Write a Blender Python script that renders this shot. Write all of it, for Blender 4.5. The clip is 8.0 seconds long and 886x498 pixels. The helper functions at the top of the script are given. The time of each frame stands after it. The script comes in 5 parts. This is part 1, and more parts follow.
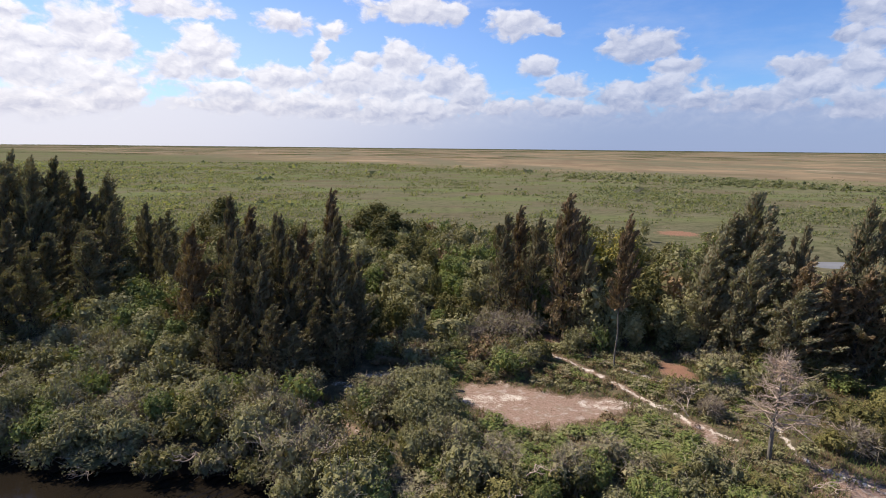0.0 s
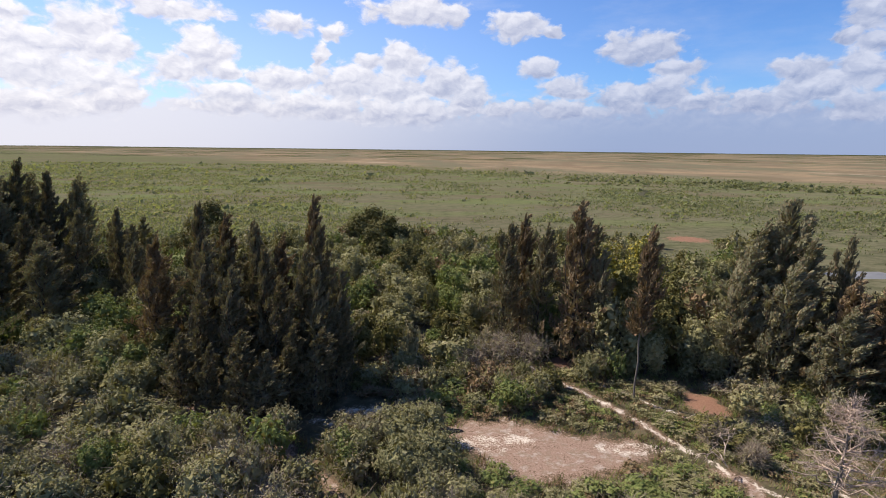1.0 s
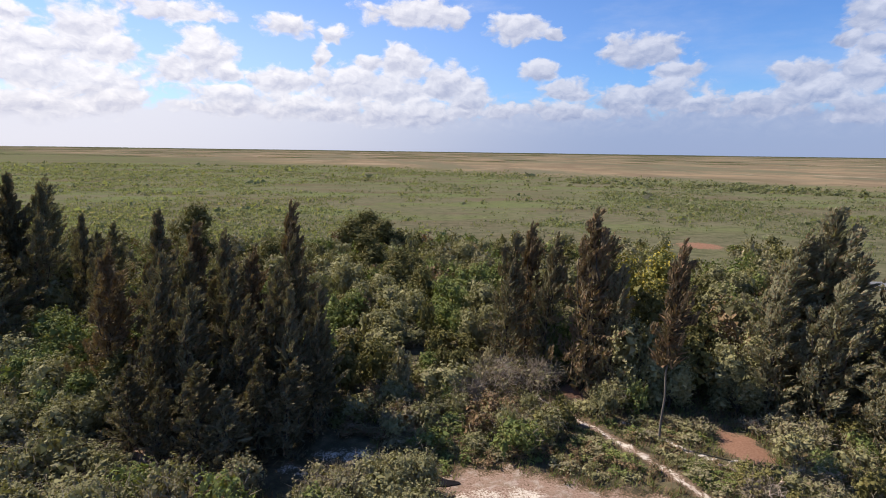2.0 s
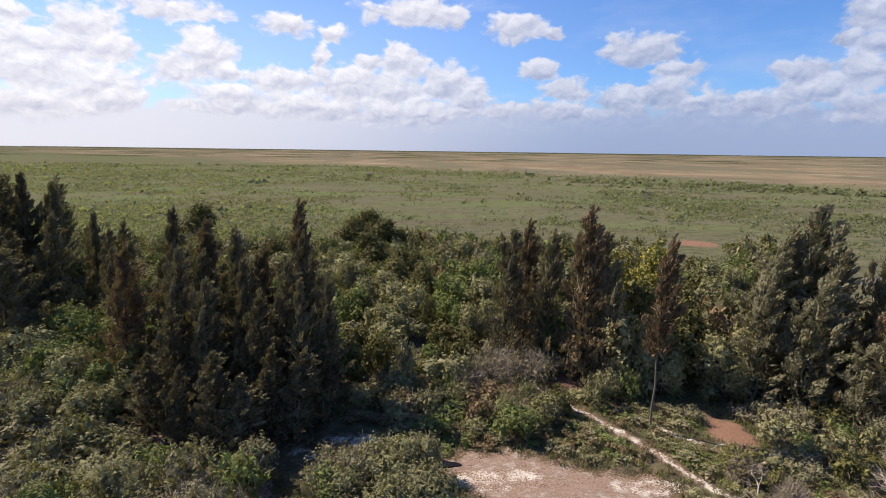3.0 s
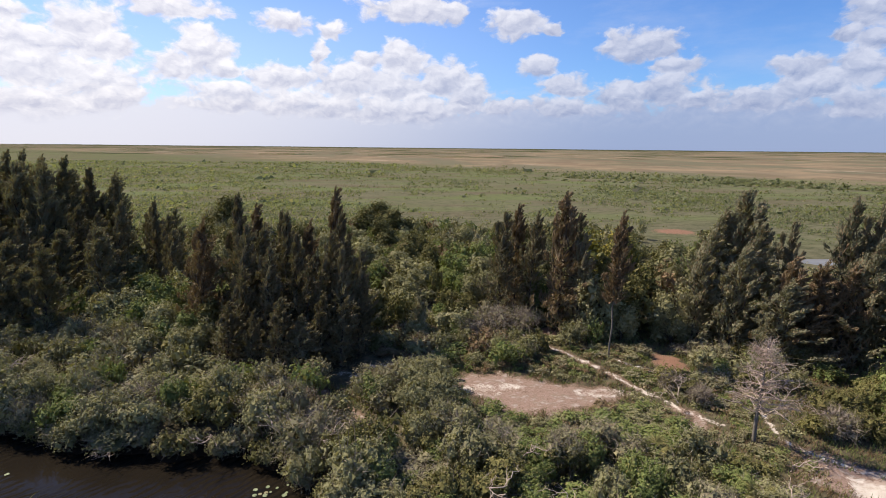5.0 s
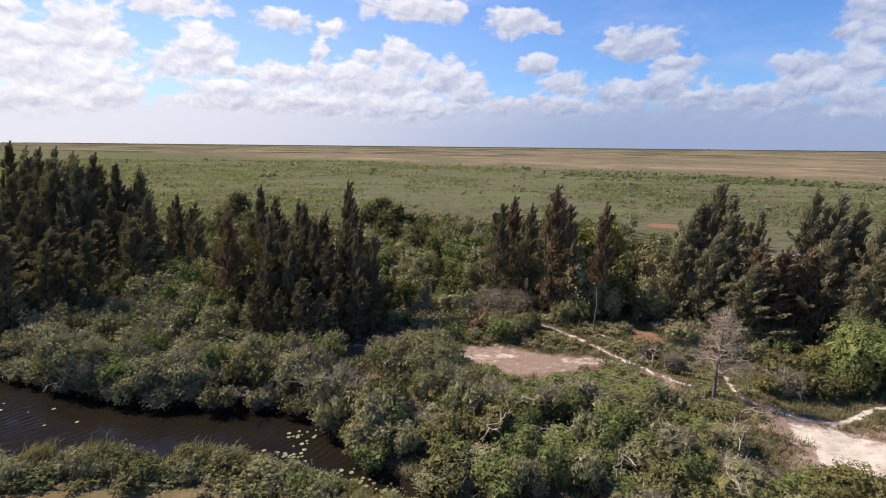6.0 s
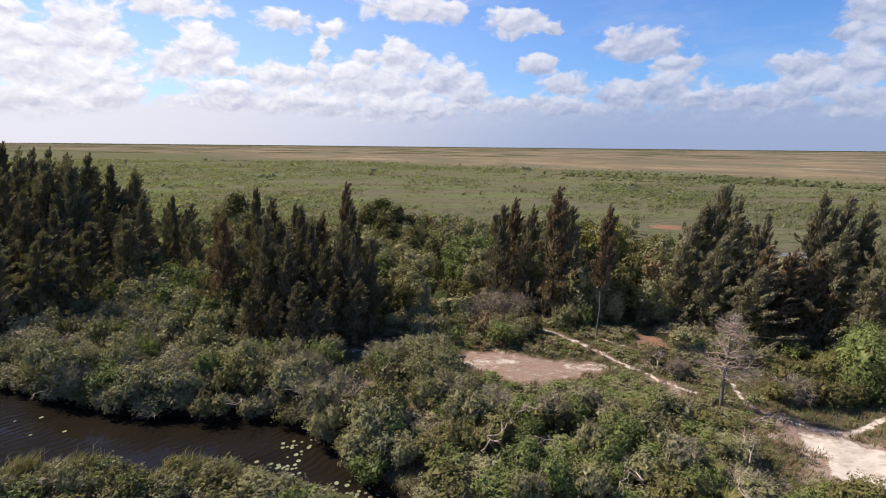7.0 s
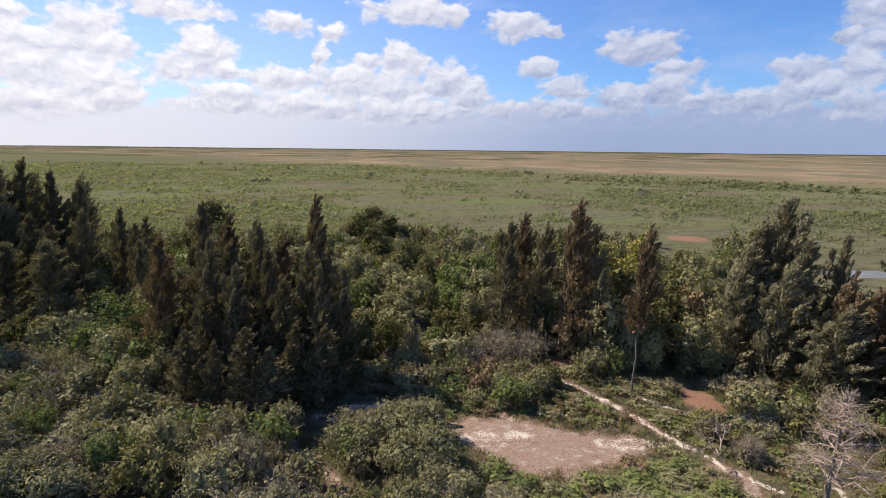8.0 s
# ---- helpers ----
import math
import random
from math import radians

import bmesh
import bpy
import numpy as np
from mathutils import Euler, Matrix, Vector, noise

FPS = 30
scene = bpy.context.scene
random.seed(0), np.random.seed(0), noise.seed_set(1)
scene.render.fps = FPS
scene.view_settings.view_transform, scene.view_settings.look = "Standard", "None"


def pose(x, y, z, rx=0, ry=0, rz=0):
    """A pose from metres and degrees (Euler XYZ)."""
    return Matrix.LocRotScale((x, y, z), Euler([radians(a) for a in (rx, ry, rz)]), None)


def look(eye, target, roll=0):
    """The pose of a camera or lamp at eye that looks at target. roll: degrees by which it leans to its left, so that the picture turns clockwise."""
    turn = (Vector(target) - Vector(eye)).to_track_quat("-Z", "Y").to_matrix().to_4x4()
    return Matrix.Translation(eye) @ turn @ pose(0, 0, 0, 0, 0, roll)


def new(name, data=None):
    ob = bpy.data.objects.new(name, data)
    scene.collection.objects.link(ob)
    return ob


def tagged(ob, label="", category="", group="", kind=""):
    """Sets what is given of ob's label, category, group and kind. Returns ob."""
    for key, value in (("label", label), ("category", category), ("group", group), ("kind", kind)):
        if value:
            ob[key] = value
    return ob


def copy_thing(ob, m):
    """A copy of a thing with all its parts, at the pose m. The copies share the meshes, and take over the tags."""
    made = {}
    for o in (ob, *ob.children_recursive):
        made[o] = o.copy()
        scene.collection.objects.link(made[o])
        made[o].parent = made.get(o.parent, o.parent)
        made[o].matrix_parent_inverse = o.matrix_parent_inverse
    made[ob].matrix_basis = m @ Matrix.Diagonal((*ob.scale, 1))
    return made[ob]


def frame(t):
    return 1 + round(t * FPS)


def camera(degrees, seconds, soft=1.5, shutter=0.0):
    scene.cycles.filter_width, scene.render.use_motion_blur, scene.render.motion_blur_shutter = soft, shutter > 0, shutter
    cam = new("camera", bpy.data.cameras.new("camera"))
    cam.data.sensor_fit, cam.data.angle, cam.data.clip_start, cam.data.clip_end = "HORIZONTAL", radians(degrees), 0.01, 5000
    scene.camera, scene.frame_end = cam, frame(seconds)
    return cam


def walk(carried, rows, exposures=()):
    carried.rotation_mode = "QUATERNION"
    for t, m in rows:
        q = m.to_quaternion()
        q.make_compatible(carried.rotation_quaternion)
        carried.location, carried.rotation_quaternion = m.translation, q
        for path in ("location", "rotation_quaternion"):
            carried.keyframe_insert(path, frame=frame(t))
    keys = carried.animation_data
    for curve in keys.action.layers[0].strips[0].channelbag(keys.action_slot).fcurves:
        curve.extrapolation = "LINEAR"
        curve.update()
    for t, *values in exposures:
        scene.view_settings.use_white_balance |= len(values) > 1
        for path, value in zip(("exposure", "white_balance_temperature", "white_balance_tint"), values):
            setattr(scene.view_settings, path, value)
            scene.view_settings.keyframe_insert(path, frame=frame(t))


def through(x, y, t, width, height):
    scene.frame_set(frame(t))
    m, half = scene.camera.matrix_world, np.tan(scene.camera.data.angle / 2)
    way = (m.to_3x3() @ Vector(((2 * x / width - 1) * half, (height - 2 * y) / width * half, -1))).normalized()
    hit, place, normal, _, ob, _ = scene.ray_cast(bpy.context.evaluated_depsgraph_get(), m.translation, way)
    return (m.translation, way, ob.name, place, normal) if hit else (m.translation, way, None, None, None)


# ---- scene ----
# ======== camera and its flight ========
# One straight line flown out, back and out again; every angle depends only on the place along it.
cam = camera(80.0, 8.0, soft=0.92)


def eye_pose(y):
    x = -0.962 + 0.0942 * y + 0.00022 * y * y
    z = 17.748 + 0.00185 * y - 0.00168 * y * y
    yaw = -0.03614 + 0.000134 * y - 0.0000043 * y * y
    pitch = -0.19023 + 0.000528 * y + 0.0000042 * y * y
    roll = math.degrees(0.01059 + 0.000148 * y + 0.0000195 * y * y)
    eye = Vector((x, y, z))
    way = Vector((-math.sin(yaw) * math.cos(pitch), math.cos(yaw) * math.cos(pitch), math.sin(pitch)))
    return look(eye, eye + 10 * way, roll)


FLIGHT = [(0.0, -0.371), (0.5, 2.326), (1.0, 5.027), (1.5, 7.714), (2.0, 10.41), (2.2, 11.49), (2.3, 12.02), (2.3334, 12.17),
          (2.3667, 12.09), (2.4333, 11.75), (2.6, 10.85), (3.0, 8.687), (3.5, 6.048), (4.0, 3.33), (4.5, 0.613), (5.0, -2.08), (5.5, -4.77),
          (6.0, -7.461), (6.3, -9.04), (6.5, -10.093), (6.5667, -10.45), (6.6, -10.6), (6.6333, -10.36), (6.7, -9.63), (6.8, -8.54),
          (7.0, -6.367), (7.5, -0.93), (8.0, 4.503)]
walk(cam, [(t, eye_pose(y)) for t, y in FLIGHT])

# ======== world, sun and exposure ========
SUN_AZ, SUN_EL = radians(-60), radians(44)      # ahead of the flight and to its left, from +y towards +x
SUN_WAY = Vector((math.sin(SUN_AZ) * math.cos(SUN_EL), math.cos(SUN_AZ) * math.cos(SUN_EL), math.sin(SUN_EL)))
scene.view_settings.exposure = 0.0

sun_data = bpy.data.lights.new("sun", "SUN")
sun_data.energy, sun_data.angle, sun_data.color = 7.4, radians(0.6), (1.0, 0.925, 0.81)
sun = new("sun", sun_data)
sun.matrix_world = look((0, 0, 60), Vector((0, 0, 60)) - SUN_WAY)


class Nodes:
    """Short hand for building a node tree."""

    def __init__(self, tree):
        self.tree = tree
        tree.nodes.clear()

    def add(self, kind, **values):
        node = self.tree.nodes.new(kind)
        for key, value in values.items():
            setattr(node, key, value)
        return node

    def put(self, socket, value):
        if isinstance(value, bpy.types.NodeSocket):
            self.tree.links.new(value, socket)
        elif value is not None:
            socket.default_value = value

    def math(self, op, a, b=None, c=None, clamp=False):
        node = self.add("ShaderNodeMath", operation=op, use_clamp=clamp)
        for socket, value in zip(node.inputs, (a, b, c)):
            self.put(socket, value)
        return node.outputs[0]

    def vec(self, op, a, b=None, out=0):
        node = self.add("ShaderNodeVectorMath", operation=op)
        self.put(node.inputs[0], a)
        self.put(node.inputs[1], b)
        return node.outputs[out]

    def mix(self, fac, a, b, blend="MIX"):
        node = self.add("ShaderNodeMix", data_type="RGBA", blend_type=blend)
        for socket, value in ((node.inputs[0], fac), (node.inputs[6], a), (node.inputs[7], b)):
            if isinstance(value, tuple) and len(value) == 3:
                value = (*value, 1)
            self.put(socket, value)
        return node.outputs[2]

    def step(self, x, lo, hi):
        node = self.add("ShaderNodeMapRange", interpolation_type="SMOOTHSTEP")
        for socket, value in zip(node.inputs, (x, lo, hi, 0.0, 1.0)):
            self.put(socket, value)
        return node.outputs[0]

    def noise(self, vector, scale, detail=4.0, rough=0.55, distort=0.0):
        node = self.add("ShaderNodeTexNoise")
        self.put(node.inputs["Vector"], vector)
        self.put(node.inputs["Scale"], scale)
        self.put(node.inputs["Detail"], detail)
        self.put(node.inputs["Roughness"], rough)
        self.put(node.inputs["Distortion"], distort)
        return node.outputs[0]

    def scaled(self, vector, x, y, z):
        return self.vec("MULTIPLY", vector, (x, y, z))


# Cumulus clouds: azimuth, elevation, half width, half height, all in degrees.
CLOUDS_LEFT = [(-35.7, 10.4, 1.5, 0.8), (-30.9, 9.6, 3.0, 2.0), (-34.5, 8.3, 3.5, 1.5), (-30.2, 8.3, 3.7, 1.4), (-35.1, 6.2, 4.3, 1.8), (-30.5, 5.3, 3.9, 1.9), (-35.0, 3.5, 4.8, 1.4), (-29.3, 4.1, 2.7, 1.2),
               (-23.7, 12.1, 4.1, 0.9), (-21.3, 8.6, 2.6, 2.3), (-24.3, 7.3, 2.4, 1.4), (-19.7, 7.1, 1.6, 0.9), (-13.7, 11.6, 2.7, 0.9), (-9.4, 11.1, 1.5, 0.8), (-10.7, 8.8, 0.8, 1.3), (-14.5, 6.5, 3.6, 1.3),
               (-8.4, 6.4, 3.5, 1.9), (-2.3, 8.7, 2.6, 1.5), (-5.7, 8.6, 1.6, 0.9), (-1.1, 13.5, 5.1, 1.3), (2.1, 6.7, 3.2, 1.9), (-3.1, 6.0, 3.5, 1.7), (-18.8, 4.7, 5.4, 1.5), (-11.2, 4.1, 6.9, 1.2),
               (-2.0, 3.8, 7.1, 1.5)]
CLOUDS_RIGHT = [(2.5, 13.2, 2.0, 1.1), (9.3, 12.1, 2.9, 1.4), (12.9, 11.6, 1.1, 0.5), (11.8, 8.1, 2.0, 1.1), (14.4, 6.1, 2.6, 1.1), (21.7, 9.7, 3.6, 1.7), (24.6, 7.7, 2.4, 0.9), (4.5, 5.3, 2.2, 1.9),
                (8.1, 4.2, 2.0, 0.8), (14.5, 4.2, 3.3, 1.0), (19.9, 5.0, 2.6, 1.4), (24.3, 5.7, 2.6, 1.7), (27.1, 4.7, 2.4, 0.9), (31.8, 4.6, 3.0, 1.1), (34.9, 6.9, 2.1, 1.1), (35.9, 5.4, 3.5, 1.5),
                (39.2, 6.7, 2.0, 1.7), (39.0, 11.1, 1.7, 1.3), (37.7, 9.5, 1.2, 0.5), (40.0, 8.8, 1.4, 0.8), (39.5, 4.3, 2.5, 1.3)]


def build_world():
    world = bpy.data.worlds.new("sky_world")
    scene.world = world
    world.use_nodes = True
    n = Nodes(world.node_tree)
    way = n.vec("NORMALIZE", n.add("ShaderNodeTexCoord").outputs["Generated"])
    sep = n.add("ShaderNodeSeparateXYZ")
    n.put(sep.inputs[0], way)
    az = n.math("MULTIPLY", n.math("ARCTAN2", sep.outputs[0], sep.outputs[1]), 57.2958)
    el = n.math("MULTIPLY", n.math("ARCSINE", sep.outputs[2]), 57.2958)
    comb = n.add("ShaderNodeCombineXYZ")
    n.put(comb.inputs[0], az)
    n.put(comb.inputs[1], el)
    at = comb.outputs[0]
    sky = n.add("ShaderNodeTexSky", sky_type="NISHITA", sun_disc=False, sun_elevation=SUN_EL, sun_rotation=SUN_AZ, altitude=0.0,
                air_density=1.0, dust_density=0.4, ozone_density=2.5)
    blue = n.mix(1.0, sky.outputs[0], SKY_TINT, "MULTIPLY")
    # billows: cauliflower cells and finer noise push the rims of the clouds in and out
    puff_at = n.scaled(at, 0.30, 0.50, 1.0)
    big = n.noise(puff_at, 1.0, 9.0, 0.60, 0.35)
    drift = n.add("ShaderNodeTexNoise")
    n.put(drift.inputs["Vector"], n.scaled(at, 0.5, 0.8, 1.0))
    drift.inputs["Scale"].default_value, drift.inputs["Detail"].default_value = 1.0, 5.0
    warped = n.vec("ADD", at, n.scaled(n.vec("SUBTRACT", drift.outputs[1], (0.5, 0.5, 0.5)), 2.2, 1.4, 0.0))

    def billow(shift):
        cell = n.add("ShaderNodeTexVoronoi", voronoi_dimensions="2D", feature="SMOOTH_F1", normalize=True)
        n.put(cell.inputs["Vector"], n.scaled(n.vec("ADD", warped, shift), 0.42, 0.62, 1.0))
        cell.inputs["Scale"].default_value, cell.inputs["Detail"].default_value = 1.0, 4.0
        cell.inputs["Roughness"].default_value, cell.inputs["Smoothness"].default_value = 0.55, 0.35
        return n.math("SUBTRACT", 1.0, cell.outputs["Distance"])

    folded = n.vec("ADD", at, n.scaled(n.vec("SUBTRACT", drift.outputs[1], (0.5, 0.5, 0.5)), 2.6, 1.5, 0.0))
    puff, sunward = billow((0.0, 0.0, 0.0)), billow((-0.28, 0.40, 0.0))

    def masses(rise):
        best = None
        for a, e, w, h in CLOUDS_LEFT + CLOUDS_RIGHT:
            off = n.scaled(n.vec("SUBTRACT", folded, (a, e + rise * h, 0.0)), 1 / (1.2 * w), 1 / (1.2 * h), 0.0)
            near = n.math("SUBTRACT", 1.0, n.vec("LENGTH", off, out=1))
            best = near if best is None else n.math("SMOOTH_MAX", best, near, 0.18)
        return best

    best, risen = masses(0.0), masses(0.4)
    ragged = n.math("MULTIPLY_ADD", n.math("SUBTRACT", big, 0.5), 1.1, n.math("MAXIMUM", best, -0.9))
    ragged = n.math("MULTIPLY_ADD", n.math("SUBTRACT", puff, 0.62), 1.3, ragged)
    # the rest of the sky carries scattered clouds too, high up and behind
    broad = n.noise(n.scaled(way, 1.0, 1.0, 1.7), 2.6, 8.0, 0.6, 0.2)
    beyond = n.math("MAXIMUM", n.step(el, 15.0, 22.0), n.step(n.math("ABSOLUTE", az), 42.0, 50.0))
    rest = n.math("MULTIPLY", n.step(broad, 0.575, 0.72), beyond)
    cover = n.math("MAXIMUM", n.step(ragged, 0.02, 0.46), rest)
    # a thin veil and the low bank over the horizon
    veil = n.math("MULTIPLY", n.step(n.noise(n.scaled(at, 0.06, 0.2, 1.0), 1.0, 6.0, 0.6), 0.40, 0.85), n.math("MULTIPLY", n.math("SUBTRACT", 1.0, n.step(el, 14.0, 35.0)), 0.35))
    edge = n.math("MULTIPLY_ADD", n.math("SUBTRACT", puff, 0.62), -5.0, el)
    low = n.math("SUBTRACT", 1.0, n.step(n.math("MULTIPLY_ADD", n.math("SUBTRACT", big, 0.5), -4.0, edge), 3.4, 5.0))
    to_sun = n.math("MAXIMUM", n.vec("DOT_PRODUCT", way, tuple(SUN_WAY), out=1), 0.0)
    glow = n.step(to_sun, 0.10, 0.72)
    shade = n.math("MULTIPLY_ADD", n.math("SUBTRACT", puff, sunward), 1.7, 0.58)
    shade = n.math("MULTIPLY_ADD", n.math("SUBTRACT", risen, best), 0.8, shade, clamp=True)
    grey = n.mix(glow, CLOUD_GREY, CLOUD_GREY_SUN)
    white = n.mix(glow, CLOUD_WHITE, CLOUD_WHITE_SUN)
    cloud = n.mix(shade, grey, white)
    # high clouds are seen from below, where they are grey
    cloud = n.mix(n.math("MULTIPLY", n.step(el, 20.0, 45.0), 0.8), cloud, CLOUD_BELOW)
    haze = n.mix(glow, HAZE, HAZE_SUN)
    bleach = n.math("MULTIPLY", n.math("MULTIPLY", glow, 0.26), n.math("SUBTRACT", 1.0, n.step(el, 6.0, 22.0)))
    colour = n.mix(n.math("MAXIMUM", veil, bleach), blue, white)
    colour = n.mix(n.math("MULTIPLY", low, 0.93), colour, n.mix(n.math("MULTIPLY", shade, n.step(el, 1.0, 4.0)), haze, n.mix(0.5, grey, white)))
    colour = n.mix(n.math("MULTIPLY", n.math("MULTIPLY", cover, n.step(el, 0.8, 3.2)), 0.96), colour, cloud)
    back = n.add("ShaderNodeBackground")
    n.put(back.inputs[0], colour)
    back.inputs[1].default_value = 0.1
    out = n.add("ShaderNodeOutputWorld")
    n.put(out.inputs[0], back.outputs[0])


# radiance of sky and clouds, before the strength of 0.1
SKY_TINT = (0.74, 1.06, 1.60)
CLOUD_GREY, CLOUD_GREY_SUN = (3.2, 3.9, 6.0), (6.1, 6.2, 7.5)
CLOUD_WHITE, CLOUD_WHITE_SUN = (6.7, 7.1, 8.6), (10.6, 10.3, 10.6)
CLOUD_BELOW = (3.8, 3.6, 3.5)
HAZE, HAZE_SUN = (3.4, 4.2, 6.5), (8.4, 8.2, 9.1)
build_world()

# ======== materials ========


def material(name):
    mat = bpy.data.materials.new(name)
    mat.use_nodes = True
    n = Nodes(mat.node_tree)
    n.out = n.add("ShaderNodeOutputMaterial")
    return mat, n


def principled(n, colour, rough=0.8, normal=None, metal=0.0, spec=0.5):
    node = n.add("ShaderNodeBsdfPrincipled")
    n.put(node.inputs["Base Color"], (*colour, 1) if isinstance(colour, tuple) else colour)
    n.put(node.inputs["Roughness"], rough)
    n.put(node.inputs["Metallic"], metal)
    n.put(node.inputs["Specular IOR Level"], spec)
    if normal is not None:
        n.put(node.inputs["Normal"], normal)
    return node.outputs[0]


def bump(n, height, strength, distance):
    node = n.add("ShaderNodeBump")
    n.put(node.inputs["Height"], height)
    node.inputs["Strength"].default_value, node.inputs["Distance"].default_value = strength, distance
    return node.outputs[0]


def leaf_material(name, dark, light, odd, odd_share=0.12, through=0.3, rough=0.7):
    """Leaves: every leaf and every plant has its own tone; light passes through the blades."""
    mat, n = material(name)
    leaf = n.add("ShaderNodeNewGeometry").outputs["Random Per Island"]
    plant = n.math("FRACT", n.math("ADD", n.add("ShaderNodeObjectInfo").outputs["Random"], n.add("ShaderNodeAttribute", attribute_name="plant").outputs["Fac"]))
    tone = n.math("MULTIPLY_ADD", plant, 0.65, n.math("MULTIPLY", leaf, 0.30), clamp=True)
    colour = n.mix(tone, dark, light)
    pick = n.math("FRACT", n.math("MULTIPLY_ADD", leaf, 17.3, n.math("MULTIPLY", plant, 5.7)))
    colour = n.mix(n.math("LESS_THAN", pick, odd_share), colour, odd)
    patch = n.noise(n.add("ShaderNodeTexCoord").outputs["Object"], 1.3, 3.0)
    colour = n.mix(n.math("MULTIPLY", n.step(patch, 0.4, 0.7), 0.5), colour, n.mix(0.5, light, odd))
    solid = principled(n, colour, rough, spec=0.06)
    thin = n.add("ShaderNodeBsdfTranslucent")
    n.put(thin.inputs[0], n.mix(1.0, colour, (1.15, 1.2, 0.6), "MULTIPLY"))
    both = n.add("ShaderNodeMixShader")
    n.put(both.inputs[0], through)
    n.put(both.inputs[1], solid)
    n.put(both.inputs[2], thin.outputs[0])
    n.put(n.out.inputs[0], both.outputs[0])
    return mat


def bark_material(name, dark, light, scale=6.0):
    mat, n = material(name)
    at = n.add("ShaderNodeTexCoord").outputs["Object"]
    rough = n.noise(n.scaled(at, 1.0, 1.0, 0.25), scale * 3, 6.0, 0.65)
    stain = n.noise(at, scale * 0.2, 3.0)
    plant = n.add("ShaderNodeObjectInfo").outputs["Random"]
    colour = n.mix(n.math("MULTIPLY_ADD", n.step(rough, 0.3, 0.7), 0.7, n.math("MULTIPLY", stain, 0.4), clamp=True), dark, light)
    colour = n.mix(n.math("MULTIPLY", plant, 0.35), colour, dark)
    n.put(n.out.inputs[0], principled(n, colour, 0.9, bump(n, rough, 0.6, 0.03), spec=0.2))
    return mat


M_CASUARINA = leaf_material("casuarina_needles", (0.090, 0.082, 0.051), (0.276, 0.241, 0.142), (0.232, 0.147, 0.088), 0.14, 0.16)
M_CASUARINA_BROWN = leaf_material("casuarina_needles_brown", (0.101, 0.078, 0.048), (0.263, 0.198, 0.119), (0.240, 0.148, 0.085), 0.3, 0.16)
M_CASUARINA_OLIVE = leaf_material("casuarina_needles_olive", (0.106, 0.102, 0.061), (0.296, 0.270, 0.163), (0.216, 0.145, 0.086), 0.18, 0.2)
M_LEAF_OLIVE = leaf_material("olive_leaves", (0.136, 0.128, 0.058), (0.342, 0.307, 0.148), (0.301, 0.257, 0.141), 0.14, 0.16)
M_LEAF_GREEN = leaf_material("green_leaves", (0.098, 0.122, 0.037), (0.230, 0.258, 0.083), (0.261, 0.223, 0.084), 0.12, 0.15)
M_LEAF_DARK = leaf_material("dark_leaves", (0.074, 0.070, 0.025), (0.197, 0.174, 0.059), (0.251, 0.194, 0.079), 0.1, 0.12, 0.6)
M_LEAF_GREY = leaf_material("grey_leaves", (0.156, 0.142, 0.074), (0.337, 0.296, 0.162), (0.334, 0.262, 0.158), 0.2, 0.14)
M_LEAF_DRY = leaf_material("dry_leaves", (0.149, 0.090, 0.050), (0.309, 0.199, 0.113), (0.160, 0.149, 0.065), 0.25, 0.10)
M_LEAF_YELLOW = leaf_material("yellow_flower_leaves", (0.090, 0.100, 0.036), (0.200, 0.190, 0.060), (0.420, 0.320, 0.060), 0.32, 0.15)
M_REED = leaf_material("reed_blades", (0.105, 0.105, 0.045), (0.235, 0.205, 0.100), (0.378, 0.292, 0.161), 0.25, 0.25)
M_MARSH = leaf_material("marsh_leaves", (0.158, 0.169, 0.083), (0.257, 0.256, 0.135), (0.263, 0.224, 0.150), 0.15, 0.45)
M_MARSH_DARK = leaf_material("marsh_leaves_dark", (0.140, 0.150, 0.072), (0.244, 0.241, 0.122), (0.270, 0.227, 0.149), 0.2, 0.45)
M_TWIG = bark_material("grey_twigs", (0.19, 0.145, 0.10), (0.40, 0.32, 0.24))
M_BARK = bark_material("brown_bark", (0.035, 0.028, 0.022), (0.10, 0.080, 0.064))
M_BARK_PALE = bark_material("pale_bark", (0.09, 0.075, 0.06), (0.22, 0.19, 0.155))
M_DEADWOOD = bark_material("dead_wood", (0.33, 0.24, 0.18), (0.60, 0.46, 0.36))


